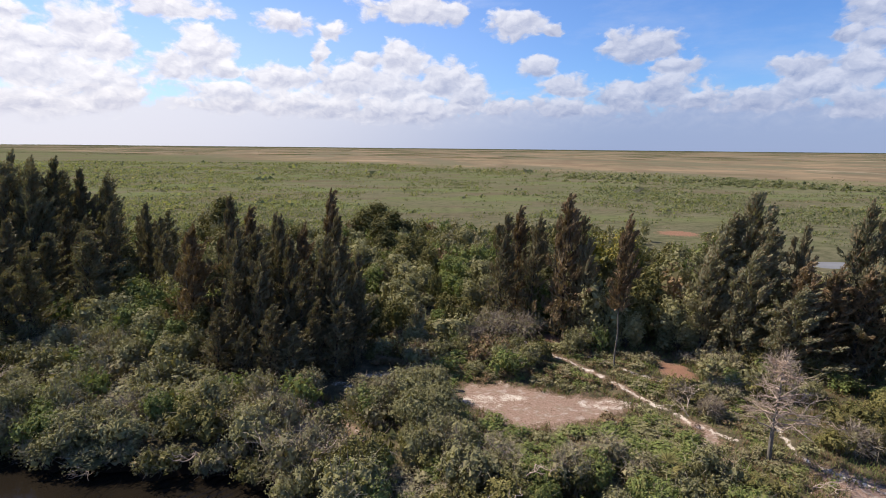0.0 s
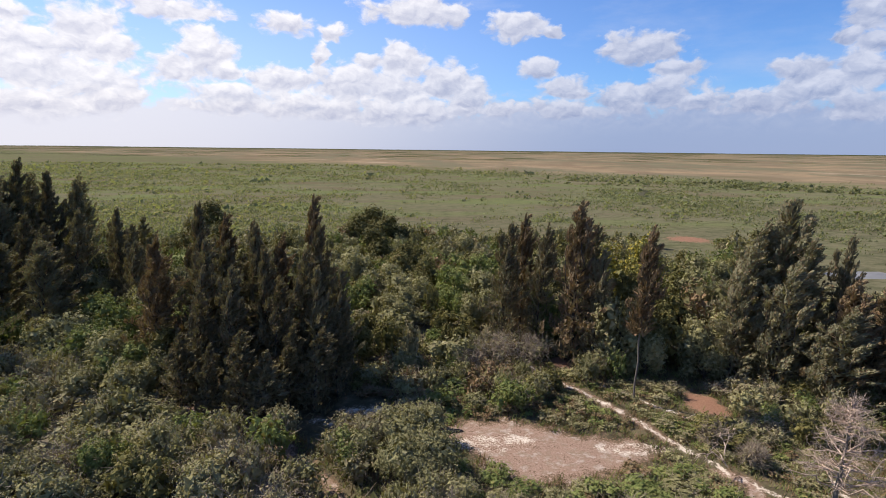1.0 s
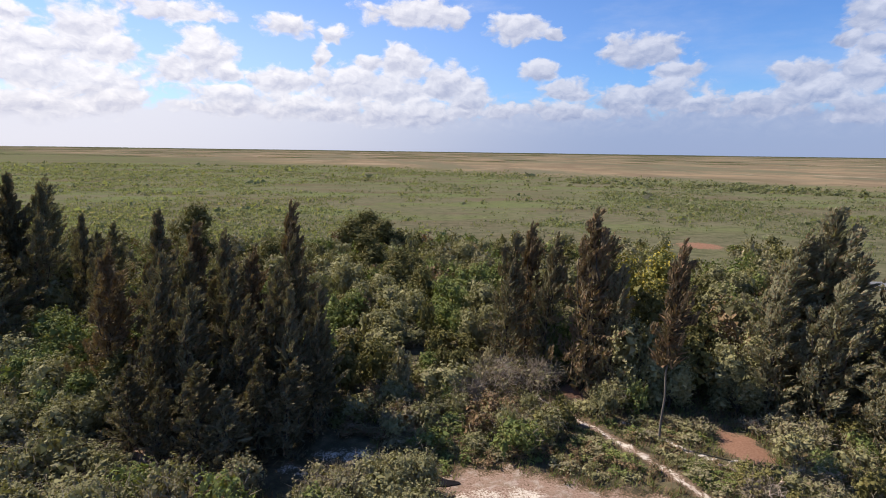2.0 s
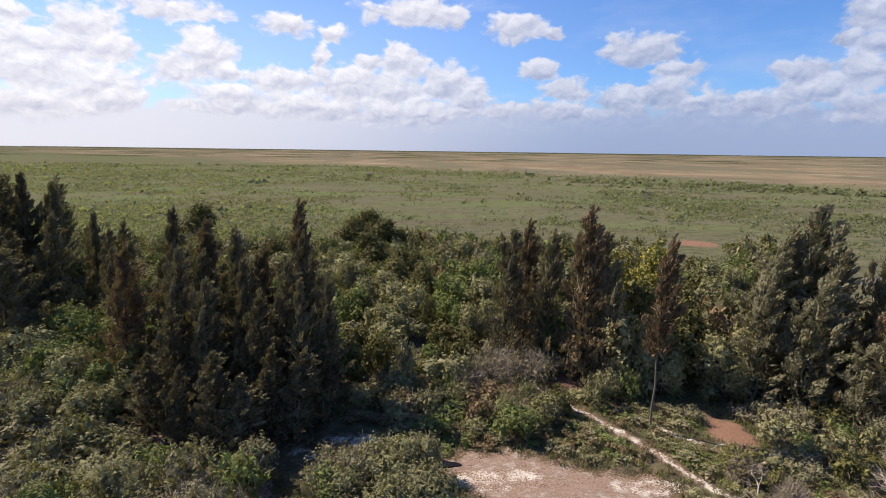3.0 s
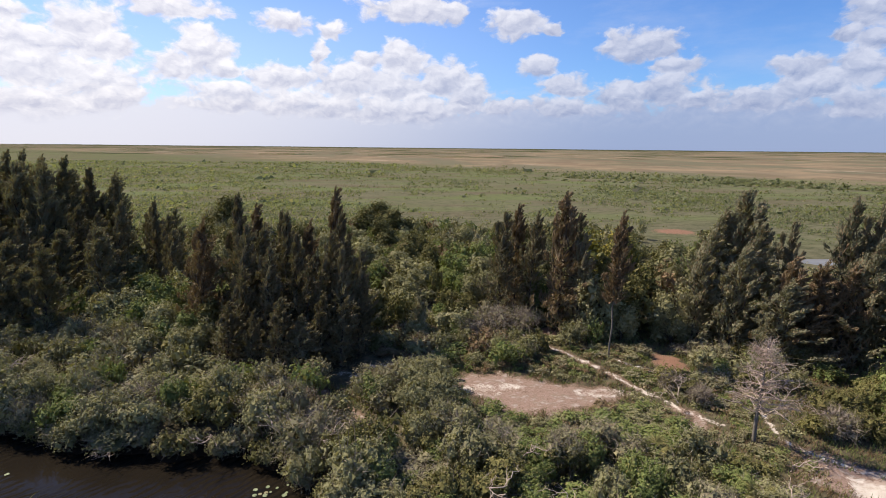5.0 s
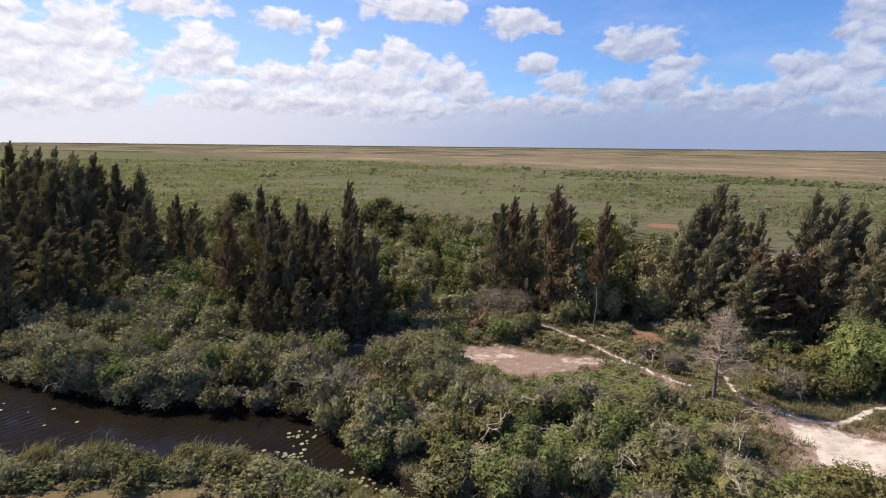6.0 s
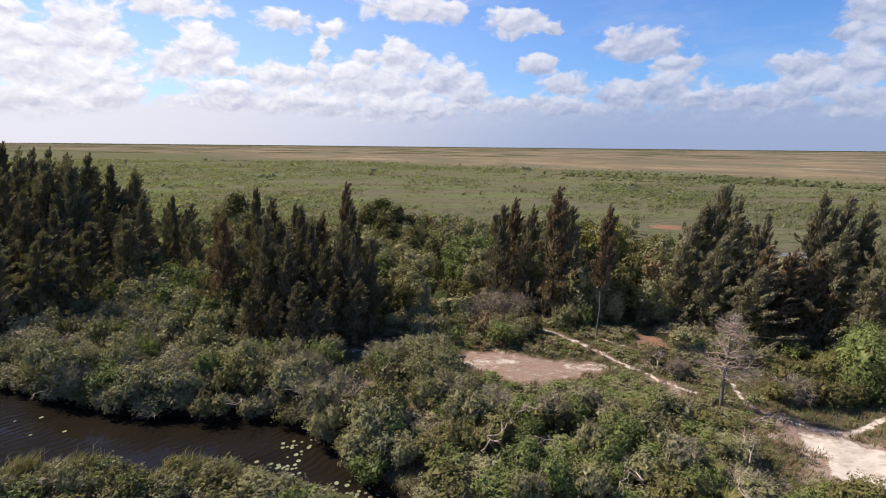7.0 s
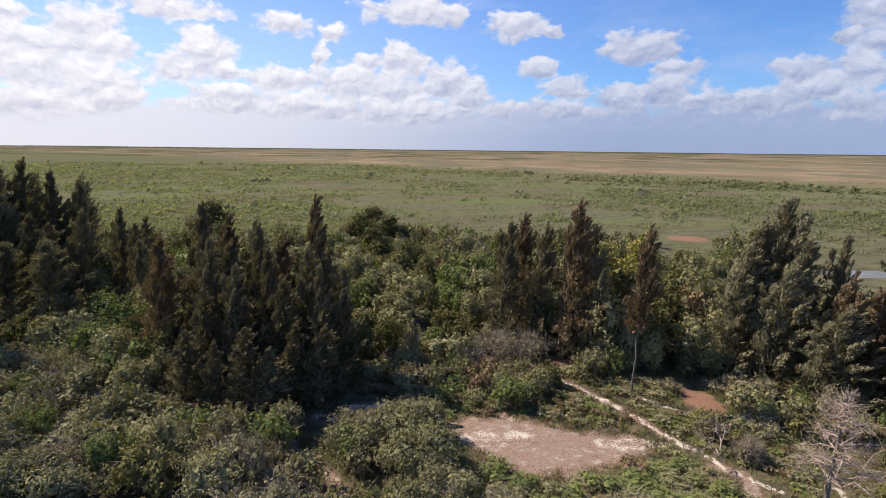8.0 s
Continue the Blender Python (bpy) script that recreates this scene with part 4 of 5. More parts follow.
# x, y, height, kind, relative width
TREES_FAR = [(-9.9, 107, 7.4, "dark", 1.5), (-13, 104, 6.4, "dark", 1.4), (-6.5, 104, 6.0, "dark", 1.4), (-42, 107, 8.6, "dark", 1.3), (-46, 110, 6, "grey", 1.2), (-22, 84, 5.6, "dark", 1.2), (-27, 88, 6, "grey", 1.1),
             (3, 90, 4.6, "grey", 1.2), (8, 84, 4.2, "grey", 1.2), (2.2, 77, 4.7, "green", 1.2), (9, 75, 5.4, "green", 1), (-2, 82, 4, "dark", 1.2), (20.3, 55.5, 10.6, "yellow", 1.1), (22, 58, 7, "dark", 1.1)]
TREES_MID = [(32.4, 29.0, 5.6, "spreading", 0.95), (-24.5, 44.5, 4.8, "olive", 1.1), (-22.2, 42.4, 4.2, "green", 1.1), (-20.2, 44.6, 4.6, "dark", 1.0), (-27.4, 45.6, 5.0, "green", 1.1), (-20.6, 40.4, 3.4, "olive", 1.0), (-23.8, 40.2, 3.4, "olive", 1.1), (-18.4, 41.4, 3.0, "olive", 0.9), (15.9, 45.4, 7.4, "olive", 0.9), (18.6, 46, 6.2, "dark", 1.0), (20.3, 48.5, 6.8, "dark", 1.0), (22.2, 45.5, 6.0, "olive", 0.9), (17.2, 50.5, 8.3, "dark", 1), (21.6, 43.4, 4.2, "olive", 1.0), (24.2, 49, 7.6, "dry", 1.0), (25.6, 53, 7.8, "olive", 1.0),
             (17.2, 44.2, 4.6, "olive", 0.9), (11.2, 52, 6.5, "green", 0.9), (10.5, 55.5, 7, "olive", 1), (-28.5, 51, 6, "green", 1.1), (-26, 55, 6.2, "olive", 1.1), (-30, 47, 5.4, "olive", 1.1), (-25, 50, 6, "green", 1.0),
             (-2, 62, 5, "olive", 1.2), (-6, 66, 5, "olive", 1.2), (3, 66, 5.4, "green", 1.1), (7.5, 62, 5, "olive", 1.1), (-4, 72, 5, "dark", 1.3), (-10, 74, 5.6, "olive", 1.2), (34, 55, 6, "olive", 1.2), (42, 52, 6.5, "olive", 1.3), (48, 46, 7, "dark", 1.2)]
TREES_GAP = [(-3.5, 57, 4.4, "olive", 1.1), (1.5, 60, 4.0, "green", 1.1), (4.6, 56.5, 4.6, "olive", 1.0), (-0.5, 69, 5.2, "dark", 1.1), (5.8, 71, 5.6, "green", 1.0), (-7.5, 60.5, 5.0, "green", 1.0), (-12.5, 66, 6.0, "olive", 1.0),
             (-3.0, 78, 5.6, "dark", 1.2), (-8, 86, 6.2, "dark", 1.2), (6.5, 90, 5.2, "olive", 1.2), (13, 64, 6.0, "dark", 1.0), (16, 72, 5.6, "olive", 1.1), (24, 66, 6.0, "olive", 1.1), (29, 62, 6.2, "dark", 1.0), (-17, 75, 6.0, "olive", 1.1),
             (-23, 70, 6.2, "dark", 1.1), (-27, 63, 6.4, "olive", 1.0), (-30, 78, 6.2, "dark", 1.1), (-20, 60, 6.6, "green", 1.0), (-34, 90, 6.0, "dark", 1.2), (36, 70, 5.4, "olive", 1.2)]
for group in (TREES_FAR, TREES_MID, TREES_GAP):
    for x, y, tall, kind, wide in group:
        k = tall / 6.0
        tree = place(TREES[kind], x, y, wide * (0.4 + 0.6 * k), None, roll_dice, k / (wide * (0.4 + 0.6 * k)))
        tagged(tree, TREE_LABEL[kind], "tree", "broad-leaved trees")
retire(TREES.values())

SHRUB_MAT = {"olive": M_LEAF_OLIVE, "green": M_LEAF_GREEN, "dark": M_LEAF_DARK, "grey": M_LEAF_GREY, "bare": M_LEAF_GREY, "dry": M_LEAF_DRY}
SHRUB_SOUPS = {  # 2 m high, 3 m wide patterns
    "olive": [shrub_soups(301 + k, 1.5, 2.0, 2500, 0.09, 0.052, twigs=140) for k in range(3)],
    "green": [shrub_soups(311 + k, 1.4, 1.9, 2400, 0.095, 0.055, twigs=40) for k in range(2)],
    "dark": [shrub_soups(321 + k, 1.5, 2.0, 2300, 0.10, 0.06, twigs=40) for k in range(2)],
    "grey": [shrub_soups(331 + k, 1.5, 2.0, 1900, 0.085, 0.045, twigs=420) for k in range(2)],
    "bare": [shrub_soups(341, 1.5, 2.0, 260, 0.09, 0.05, twigs=700, stem_count=20)],
    "dry": [shrub_soups(351, 1.5, 1.7, 1200, 0.12, 0.06, twigs=100)],
}
SHRUB_MID = {kind: [shrub_soups(400 + 5 * k + len(kind), 1.5, 2.0, 1000, 0.125, 0.08, twigs=30 if kind == "grey" else 0, stem_count=3, sprig=0.18, fill=0.36) for k in range(2)] for kind in SHRUB_MAT}
SHRUB_FAR = {kind: [shrub_soups(430 + len(kind), 1.5, 2.0, 460, 0.155, 0.10, stem_count=2, sprig=0.2, fill=0.36)] for kind in SHRUB_MAT}
SHRUB_LOW = {kind: [shrub_soups(460 + len(kind), 1.5, 2.0, 260, 0.20, 0.13, stem_count=2, sprig=0.25, fill=0.36)] for kind in SHRUB_MAT}
SHRUB_MODEL = {}
for kind, soups in SHRUB_SOUPS.items():
    SHRUB_MODEL[kind] = []
    for wood, green in soups:
        model = new("shrub")
        tagged(part("branchwork", wood.mesh("branchwork", M_TWIG), model), kind="stuff")
        part("foliage", green.mesh("foliage", SHRUB_MAT[kind]), model)
        SHRUB_MODEL[kind].append(model)
SHRUB_LABEL = {"olive": "olive green rounded shrub with small leaves", "green": "fresh green leafy shrub", "dark": "dark green dense shrub", "grey": "grey-green twiggy shrub with sparse leaves",
               "bare": "almost leafless shrub of grey twigs", "dry": "dry brown shrub with withered leaves"}


def joined(name, label, plants, soups):
    """Plants past counting as two objects: the leaves of each colour and the wood, every plant with a tone of its own."""
    rng = np.random.default_rng(len(plants))
    heaps = {}
    for kind, x, y, s, tall, turn in plants:
        wood, green = soups[kind][int(rng.integers(0, len(soups[kind])))]
        c, d = math.cos(radians(turn)) * s, math.sin(radians(turn)) * s
        tone = rng.random()
        for mat, soup in ((M_TWIG, wood), (SHRUB_MAT[kind], green)):
            heap = heaps.setdefault(mat.name, (mat, Soup(), []))
            v = np.concatenate(soup.verts)
            moved = np.stack([v[:, 0] * c - v[:, 1] * d + x, v[:, 0] * d + v[:, 1] * c + y, v[:, 2] * s * tall + max(float(ground_z(x, y)), -0.62) - 0.05], 1)
            base = heap[1].count
            heap[1].verts.append(moved)
            heap[1].faces += [f + base for f in soup.faces]
            heap[1].count += len(v)
            heap[2].append(np.full(len(v), tone))
    for mat, soup, tones in heaps.values():
        data = soup.mesh(name, mat)
        layer = data.attributes.new("plant", "FLOAT", "POINT")
        layer.data.foreach_set("value", np.concatenate(tones).astype(np.float32))
        tagged(new(name, data), label, "scrub", kind="stuff")


def thicket(x0, x1, y0, y1, gap, kinds, size, tall, keep, seed, shore=-0.5, clear=1.15):
    """Shrubs over a stretch of ground on a jittered grid. kinds: pairs of kind and share. Gives kind, x, y, scale, stretch, turn."""
    rng = random.Random(seed)
    names, shares = zip(*kinds)
    made = []
    for r in range(int((y1 - y0) / (gap * 0.87)) + 1):
        for c in range(int((x1 - x0) / gap) + 1):
            x = x0 + (c + 0.5 * (r % 2)) * gap + rng.uniform(-0.4, 0.4) * gap
            y = y0 + r * gap * 0.87 + rng.uniform(-0.4, 0.4) * gap
            kind = rng.choices(names, shares)[0]
            s, h = rng.uniform(*size), rng.uniform(*tall)
            turn = rng.uniform(0, 360)
            if not bool(open_ground(x, y, shore, clear)) and keep(x, y):
                made.append((kind, x, y, s, h / (2.0 * s), turn))
    return made


def set_out(plants, group):
    for kind, x, y, s, tall, turn in plants:
        shrub = place(roll_dice.choice(SHRUB_MODEL[kind]), x, y, s, turn, tall=tall)
        tagged(shrub, SHRUB_LABEL[kind], "shrub", group)


def far_shore(x):
    return float(np.interp(x, CANAL[:, 0], CANAL[:, 2]))


def near_shore(x):
    return float(np.interp(x, CANAL[:, 0], CANAL[:, 1]))


def in_grove(x, y):
    return np.hypot((x + 12.2) / 7.2, (y - 43.5) / 8.0) < 1


bank = thicket(-50, -4, 20, 46, 2.05, [("olive", 5), ("grey", 3.5), ("green", 1.2), ("dark", 1), ("bare", 0.4)], (0.85, 1.5), (1.2, 3.4),
               lambda x, y: far_shore(x) - 0.1 < y < (33.4 + 0.45 * abs(x + 8.5) if x > -17 else 44 if x > -24 else 46 if x > -37 else far_shore(x) + 3.2) and not in_grove(x, y) and not (x > -8.2 and y > 35.4), 1, 0.45)
front = thicket(-4, 22, 13, 33, 1.9, [("olive", 4.5), ("green", 3.6), ("grey", 1.4), ("dark", 2.0), ("bare", 0.5)], (0.75, 1.4), (0.9, 2.7),
                lambda x, y: y > far_shore(x) - 0.3 and x < np.interp(y, [13, 17, 24, 27], [19.3, 17.2, 16.8, 15.8]) and (y < 26.5 or x < 1 or (x > 13.5 and y < 28.5)) and np.hypot(x + 0.6, y - 31.4) > 3.5, 2, 0.45)
weedy = thicket(1.5, 16.5, 25.5, 31.5, 1.3, [("green", 5), ("olive", 1.5), ("dry", 0.4)], (0.6, 0.9), (0.45, 0.9), lambda x, y: y > 26, 12)
front += thicket(-4.5, 1.5, 27, 36, 1.6, [("olive", 4), ("grey", 2)], (0.9, 1.2), (1.8, 2.6), lambda x, y: y < 35.2 - 0.9 * max(x, -2) and np.hypot(x + 0.6, y - 31.4) > 3.4, 3)
shore = thicket(-34, 12, 7.5, 20.5, 1.15, [("olive", 4), ("green", 2), ("grey", 1.2), ("dark", 2)], (0.6, 0.95), (0.9, 1.5),
                lambda x, y: near_shore(x) - rim_width(x) + 0.5 < y < near_shore(x) + (0.3 if x < -3 else -0.5) and not (-5.8 < x < 1.5 and math.sin(7 * x + 3 * y) > -0.2), 4, 0.35)
low_shore = thicket(-34, 0, 9.5, 20.5, 0.85, [("olive", 3), ("green", 2), ("dry", 0.7), ("dark", 2)], (0.42, 0.6), (0.4, 0.8),
                    lambda x, y: near_shore(x) - rim_width(x) - 0.1 < y < near_shore(x) + (0.2 if x < -3 else -0.6) and x < -5.0, 14, 0.35)
behind = thicket(-5, 13, 38.2, 52, 1.8, [("olive", 4), ("dry", 2), ("green", 1.5), ("grey", 1.5), ("dark", 1.2)], (0.7, 1.2), (0.9, 2.5), lambda x, y: y > 38.7 + 0.18 * abs(x - 5) and (x > -2 or y > 41.5) and np.hypot((x - 6.4) / 4.0, (y - 45.6) / 2.4) > 1, 5)
behind += thicket(-6, 0, 41, 47, 1.5, [("dry", 5), ("dark", 0.6)], (0.6, 1.0), (0.6, 1.3), lambda x, y: x > -5.6, 6)
side = thicket(13, 38, 26.5, 42, 2.0, [("dark", 2.4), ("olive", 4.6), ("green", 1.2), ("grey", 1.6), ("bare", 0.6)], (0.7, 1.1), (0.9, 2.2), lambda x, y: y > (30.5 + 0.3 * max(0, 21 - x) if x < 21 else 27.2 if x < 23.5 else 33), 7, clear=2.1)
verge = thicket(-1, 17, 36.5, 42.5, 0.85, [("olive", 3), ("dry", 2.2), ("green", 2.5), ("grey", 1)], (0.35, 0.6), (0.25, 0.75), lambda x, y: y < 42.5 and x > -0.5, 15, clear=0.45)
verge += thicket(14.5, 23, 24, 38, 0.95, [("olive", 3), ("dry", 1.2), ("green", 3), ("grey", 1), ("bare", 0.6)], (0.35, 0.6), (0.25, 0.7), lambda x, y: True, 16, clear=0.5)
between = thicket(-62, 62, 46, 104, 3.3, [("olive", 3.6), ("green", 2.0), ("dark", 4.0), ("grey", 1.2), ("dry", 0.5)], (0.9, 1.8), (1.6, 4.2), lambda x, y: (y > 53 or abs(x - 18) > 14) and not (abs(x - 0.48 * y) < 6 and y > 84) and not (abs(x - 0.80 * y) < 9 and y > 60), 8)
fringe = []
for k in range(60):
    x = -48 + k * 0.95 + 0.3 * math.sin(k * 2.3)
    y = far_shore(x) + 0.35 * math.sin(x * 0.9) + 0.25 * math.sin(x * 2.1 + 1) + 0.25
    if x > -5:
        continue
    fringe.append((("olive", "grey", "olive", "grey", "dark")[k % 5], x, y, 0.75 + 0.15 * math.sin(k * 1.7), 1.0, 47.0 * k))
near_bank = [p for p in bank if p[2] < far_shore(p[1]) + 5.5 and p[1] > -36]
set_out(front, "thicket before the clearing")
set_out(near_bank, "thicket on the far bank")
SINGLES = [(26.6, 27.2, 1.1, 1.9, "dark"), (30.0, 28.2, 1.3, 2.2, "green"), (33.4, 28.2, 1.4, 2.6, "dark"), (23.8, 27.6, 0.9, 1.4, "dark"), (28.4, 27.5, 1.0, 1.7, "dark"), (-1.1, 31.2, 2.1, 3.0, "olive"), (24.9, 27.4, 1.0, 2.0, "bare"), (29.2, 29.8, 1.5, 3.0, "dark"), (25.6, 28.6, 1.4, 2.6, "dark"), (36.8, 30.5, 1.6, 3.4, "dark"),
           (19.3, 14.9, 1.6, 2.5, "dark"), (17.6, 13.6, 1.3, 2.4, "dark"), (19.3, 12.6, 1.2, 2.2, "dark"), (-8.9, 34.4, 0.9, 2.4, "grey"), (5.6, 46.4, 1.8, 2.8, "bare"), (8.2, 47.0, 1.6, 2.6, "bare"), (3.2, 45.2, 1.2, 2.2, "bare"),
           (7.4, 16.6, 0.7, 0.7, "dry"), (8.8, 16.4, 0.6, 0.6, "dry"), (17.2, 34.0, 0.6, 1.5, "bare"), (18.3, 31.6, 0.6, 1.4, "bare")]
for k, (x, y, w, h, kind) in enumerate(SINGLES):
    wood, green = shrub_soups(500 + k, w * 1.45, h, int(1700 * w * h) if kind != "bare" else 300, 0.095, 0.055, 1300 if kind == "bare" else 20, 20 if kind == "bare" else 12)
    big = new("shrub")
    tagged(part("branchwork", wood.mesh("branchwork", M_TWIG), big), kind="stuff")
    part("foliage", green.mesh("foliage", SHRUB_MAT[kind]), big)
    big.matrix_basis = pose(x, y, float(ground_z(x, y)))
    tagged(big, SHRUB_LABEL[kind], "shrub", "large shrubs")
LEAN = {kind: [shrub_soups(360 + 3 * k + len(kind), 1.5, 2.0, 1080 if kind != "bare" else 220, 0.105, 0.064, twigs=300 if kind == "bare" else 160 if kind == "grey" else 50, stem_count=6) for k in range(2)] for kind in SHRUB_MAT}
joined("bank_scrub", "dense olive and grey scrub on the canal bank", [p for p in bank if p not in near_bank] + shore + fringe + weedy, LEAN)
joined("bank_weeds", "low weeds and seedlings at the foot of the canal bank", low_shore, SHRUB_LOW)
joined("clearing_scrub", "mixed dry and green scrub round the clearing", behind + side, LEAN)
joined("verge_weeds", "low weeds and seedlings beside the trails", verge, SHRUB_LOW)
joined("grove_scrub", "tangled green scrub between the groves", [p for p in between if p[2] < 64], SHRUB_MID)
joined("marsh_edge_scrub", "low green scrub where the groves meet the marsh", [p for p in between if p[2] >= 64], SHRUB_FAR)
retire([m for group in SHRUB_MODEL.values() for m in group])


# ======== the dead tree by the trail ========


def make_dead_tree(seed, height):
    rng = np.random.default_rng(seed)
    tree = new("dead_tree")
    trunk, twigs = Soup(), Soup()
    s = np.linspace(0, 1, 10)
    axis = np.stack([0.02 * height * s + rng.normal(size=10) * 0.03, rng.normal(size=10) * 0.03, height * s], 1)
    axis[0] = 0, 0, -0.3
    add_tube(trunk, axis, 0.12 * (1 - s) ** 0.9 + 0.012, 8)
    part("trunk", trunk.mesh("trunk", M_BARK_PALE, True), tree, "dark weathered trunk")
    limbs = Soup()
    for k in range(58):
        f = 0.30 + 0.68 * rng.random() ** 1.15
        at = np.array([np.interp(f, s, axis[:, c]) for c in range(3)])
        turn = k * 2.4 + rng.normal() * 0.3
        reach = (2.75 * (1 - f) ** 0.75 + 0.2) * rng.uniform(0.55, 1.15)
        out = np.array([math.cos(turn), math.sin(turn), 0])
        line = bent(at, at + out * reach + [0.12 * reach, 0, reach * rng.uniform(-0.05, 0.3)], rng, 0.18, 5)
        add_tube(limbs, line, np.linspace(0.046, 0.015, 5), 4)
        for _ in range(12):
            g = rng.uniform(0.2, 1.0)
            p = np.array([np.interp(g, np.linspace(0, 1, 5), line[:, c]) for c in range(3)])
            tip = p + unit(out * 0.6 + rng.normal(size=3) * 0.6 + [0, 0, 0.25]) * rng.uniform(0.3, 0.75)
            fine = bent(p, tip, rng, 0.2, 3)
            add_tube(twigs, fine, [0.012, 0.008, 0.004], 3)
            spur = 4
            q = fine[rng.integers(0, 3, spur)]
            add_blades(twigs, rng, q, (tip - p) + rng.normal(size=(spur, 3)) * 0.35, rng.uniform(0.15, 0.4, spur), 0.016)
    tagged(part("branchwork", limbs.mesh("branchwork", M_DEADWOOD, True), tree), kind="stuff")
    tagged(part("twigwork", twigs.mesh("twigwork", M_DEADWOOD), tree), kind="stuff")
    return tree


dead = make_dead_tree(9, 6.4)
dead.matrix_basis = pose(19.15, 26.9, float(ground_z(19.15, 26.9)))
tagged(dead, "leafless dead tree, pale grey, with a cone of fine twigs", "tree")


# ======== palmettos and bleached branches in the thicket ========


def make_palmetto(seed):
    """A saw palmetto: fans of stiff pointed blades on short stalks."""
    rng = np.random.default_rng(seed)
    plant = new("palmetto")
    stalk = Soup()
    for k in range(15):
        turn, rise = k * 2.4, rng.uniform(0.25, 1.2)
        out = np.array([math.cos(turn) * math.cos(rise), math.sin(turn) * math.cos(rise), math.sin(rise)])
        tip = out * rng.uniform(0.5, 0.85)
        add_tube(stalk, bent((0, 0, 0.1), tip, rng, 0.1, 4), np.linspace(0.018, 0.01, 4), 3)
        side = unit(np.cross(out, [0, 0, 1.0]))
        up = np.cross(side, out)
        fan = Soup()
        spread = np.linspace(-1.5, 1.5, 17)
        ways = out[None] * np.cos(spread)[:, None] + side[None] * np.sin(spread)[:, None] - np.array([0, 0, 0.18])
        add_blades(fan, rng, np.repeat(tip[None], 17, 0), ways, np.full(17, 0.55), 0.065, np.repeat(up[None], 17, 0))
        part("frond", fan.mesh("frond", M_LEAF_DARK), plant)
    tagged(part("stalk", stalk.mesh("stalk", M_LEAF_GREEN), plant), kind="stuff")
    return plant


PALMETTO = make_palmetto(91)
for x, y, s in ((11.2, 17.3, 1.15), (13.3, 17.8, 1.0), (12.4, 15.4, 1.2), (9.0, 14.2, 1.0), (11.8, 24.6, 1.1), (15.4, 20.3, 0.9)):
    plant = place(PALMETTO, x, y, s, None, roll_dice, sink=-0.75)
    tagged(plant, "dark green saw palmetto with fan leaves among shrubs", "palmetto", "palmettos")
retire([PALMETTO])


def make_dead_branch(seed):
    """A bleached, forked dead branch that sticks up out of the shrubs."""
    rng = np.random.default_rng(seed)
    soup = Soup()
    main = bent((0, 0, 0), (1.5, 0.2, 0.9), rng, 0.25, 7, 0.12)
    add_tube(soup, main, np.linspace(0.045, 0.016, 7), 5)
    for k in range(6):
        p = main[1 + k % 6]
        tip = p + unit(np.array([0.6, rng.normal() * 0.8, 0.5 + rng.normal() * 0.4])) * rng.uniform(0.5, 1.0)
        twig = bent(p, tip, rng, 0.25, 5)
        add_tube(soup, twig, np.linspace(0.024, 0.008, 5), 4)
        for _ in range(3):
            q = twig[rng.integers(1, 5)]
            add_tube(soup, bent(q, q + unit(tip - p + rng.normal(size=3) * 0.6) * rng.uniform(0.25, 0.5), rng, 0.2, 3), [0.012, 0.009, 0.006], 3)
    return new("dead_branch", soup.mesh("dead_branch", M_DEADWOOD, True))


BRANCHES = [make_dead_branch(95 + k) for k in range(3)]
for x, y, z, turn in ((1.6, 19.6, 1.2, 20), (6.0, 19.2, 1.3, 140), (9.3, 16.4, 1.2, 200), (15.8, 18.4, 1.3, 60), (18.4, 22.6, 1.0, 310), (13.2, 13.4, 1.5, 100), (25.2, 27.2, 0.7, 80), (24.4, 27.8, 0.9, 190), (-13.6, 27.2, 0.5, 250),
                      (-20.4, 27.4, 0.3, 300), (-27, 29.8, 0.4, 230), (-9.5, 26.3, 1.2, 130), (-7.2, 24.6, 1.0, 20), (-30.2, 33.2, 1.4, 40), (4.2, 23.8, 1.2, 330), (17.0, 32.4, 0.4, 60), (16.4, 31.0, 0.5, 170), (8.0, 12.9, 1.2, 10)):
    branch = copy_thing(BRANCHES[int(turn) % 3], pose(x, y, float(ground_z(x, y)) + z, 0, 0, turn))
    branch.scale = [0.8 + 0.3 * (turn % 7) / 7] * 3
    tagged(branch, "bleached dead branch sticking out of the shrubs", "branch", "dead branches")
retire(BRANCHES)


def make_fallen_log(seed, length):
    """A bleached trunk on the ground with a few broken stubs."""
    rng = np.random.default_rng(seed)
    soup = Soup()
    line = bent((-length / 2, 0, 0.08), (length / 2, 0.2, 0.12), rng, 0.06, 8)
    add_tube(soup, line, np.linspace(0.10, 0.05, 8), 8)
    for k in range(5):
        p = line[1 + k]
        add_tube(soup, bent(p, p + unit(np.array([0.5, rng.normal(), abs(rng.normal()) + 0.3])) * rng.uniform(0.3, 0.8), rng, 0.15, 4), np.linspace(0.03, 0.01, 4), 5)
    return new("fallen_log", soup.mesh("fallen_log", M_DEADWOOD, True))


for seed, x, y, length, turn in ((131, -11.6, 36.4, 3.4, -18), (132, 18.1, 36.6, 2.8, -35), (133, 20.4, 36.0, 2.2, 25)):
    log = make_fallen_log(seed, length)
    log.matrix_basis = pose(x, y, float(ground_z(x, y)), 0, 0, turn)
    tagged(log, "bleached fallen trunk with broken stubs lying on the ground", "log", "fallen logs")


# ======== stuff: marsh scrub, grass, far woods ========


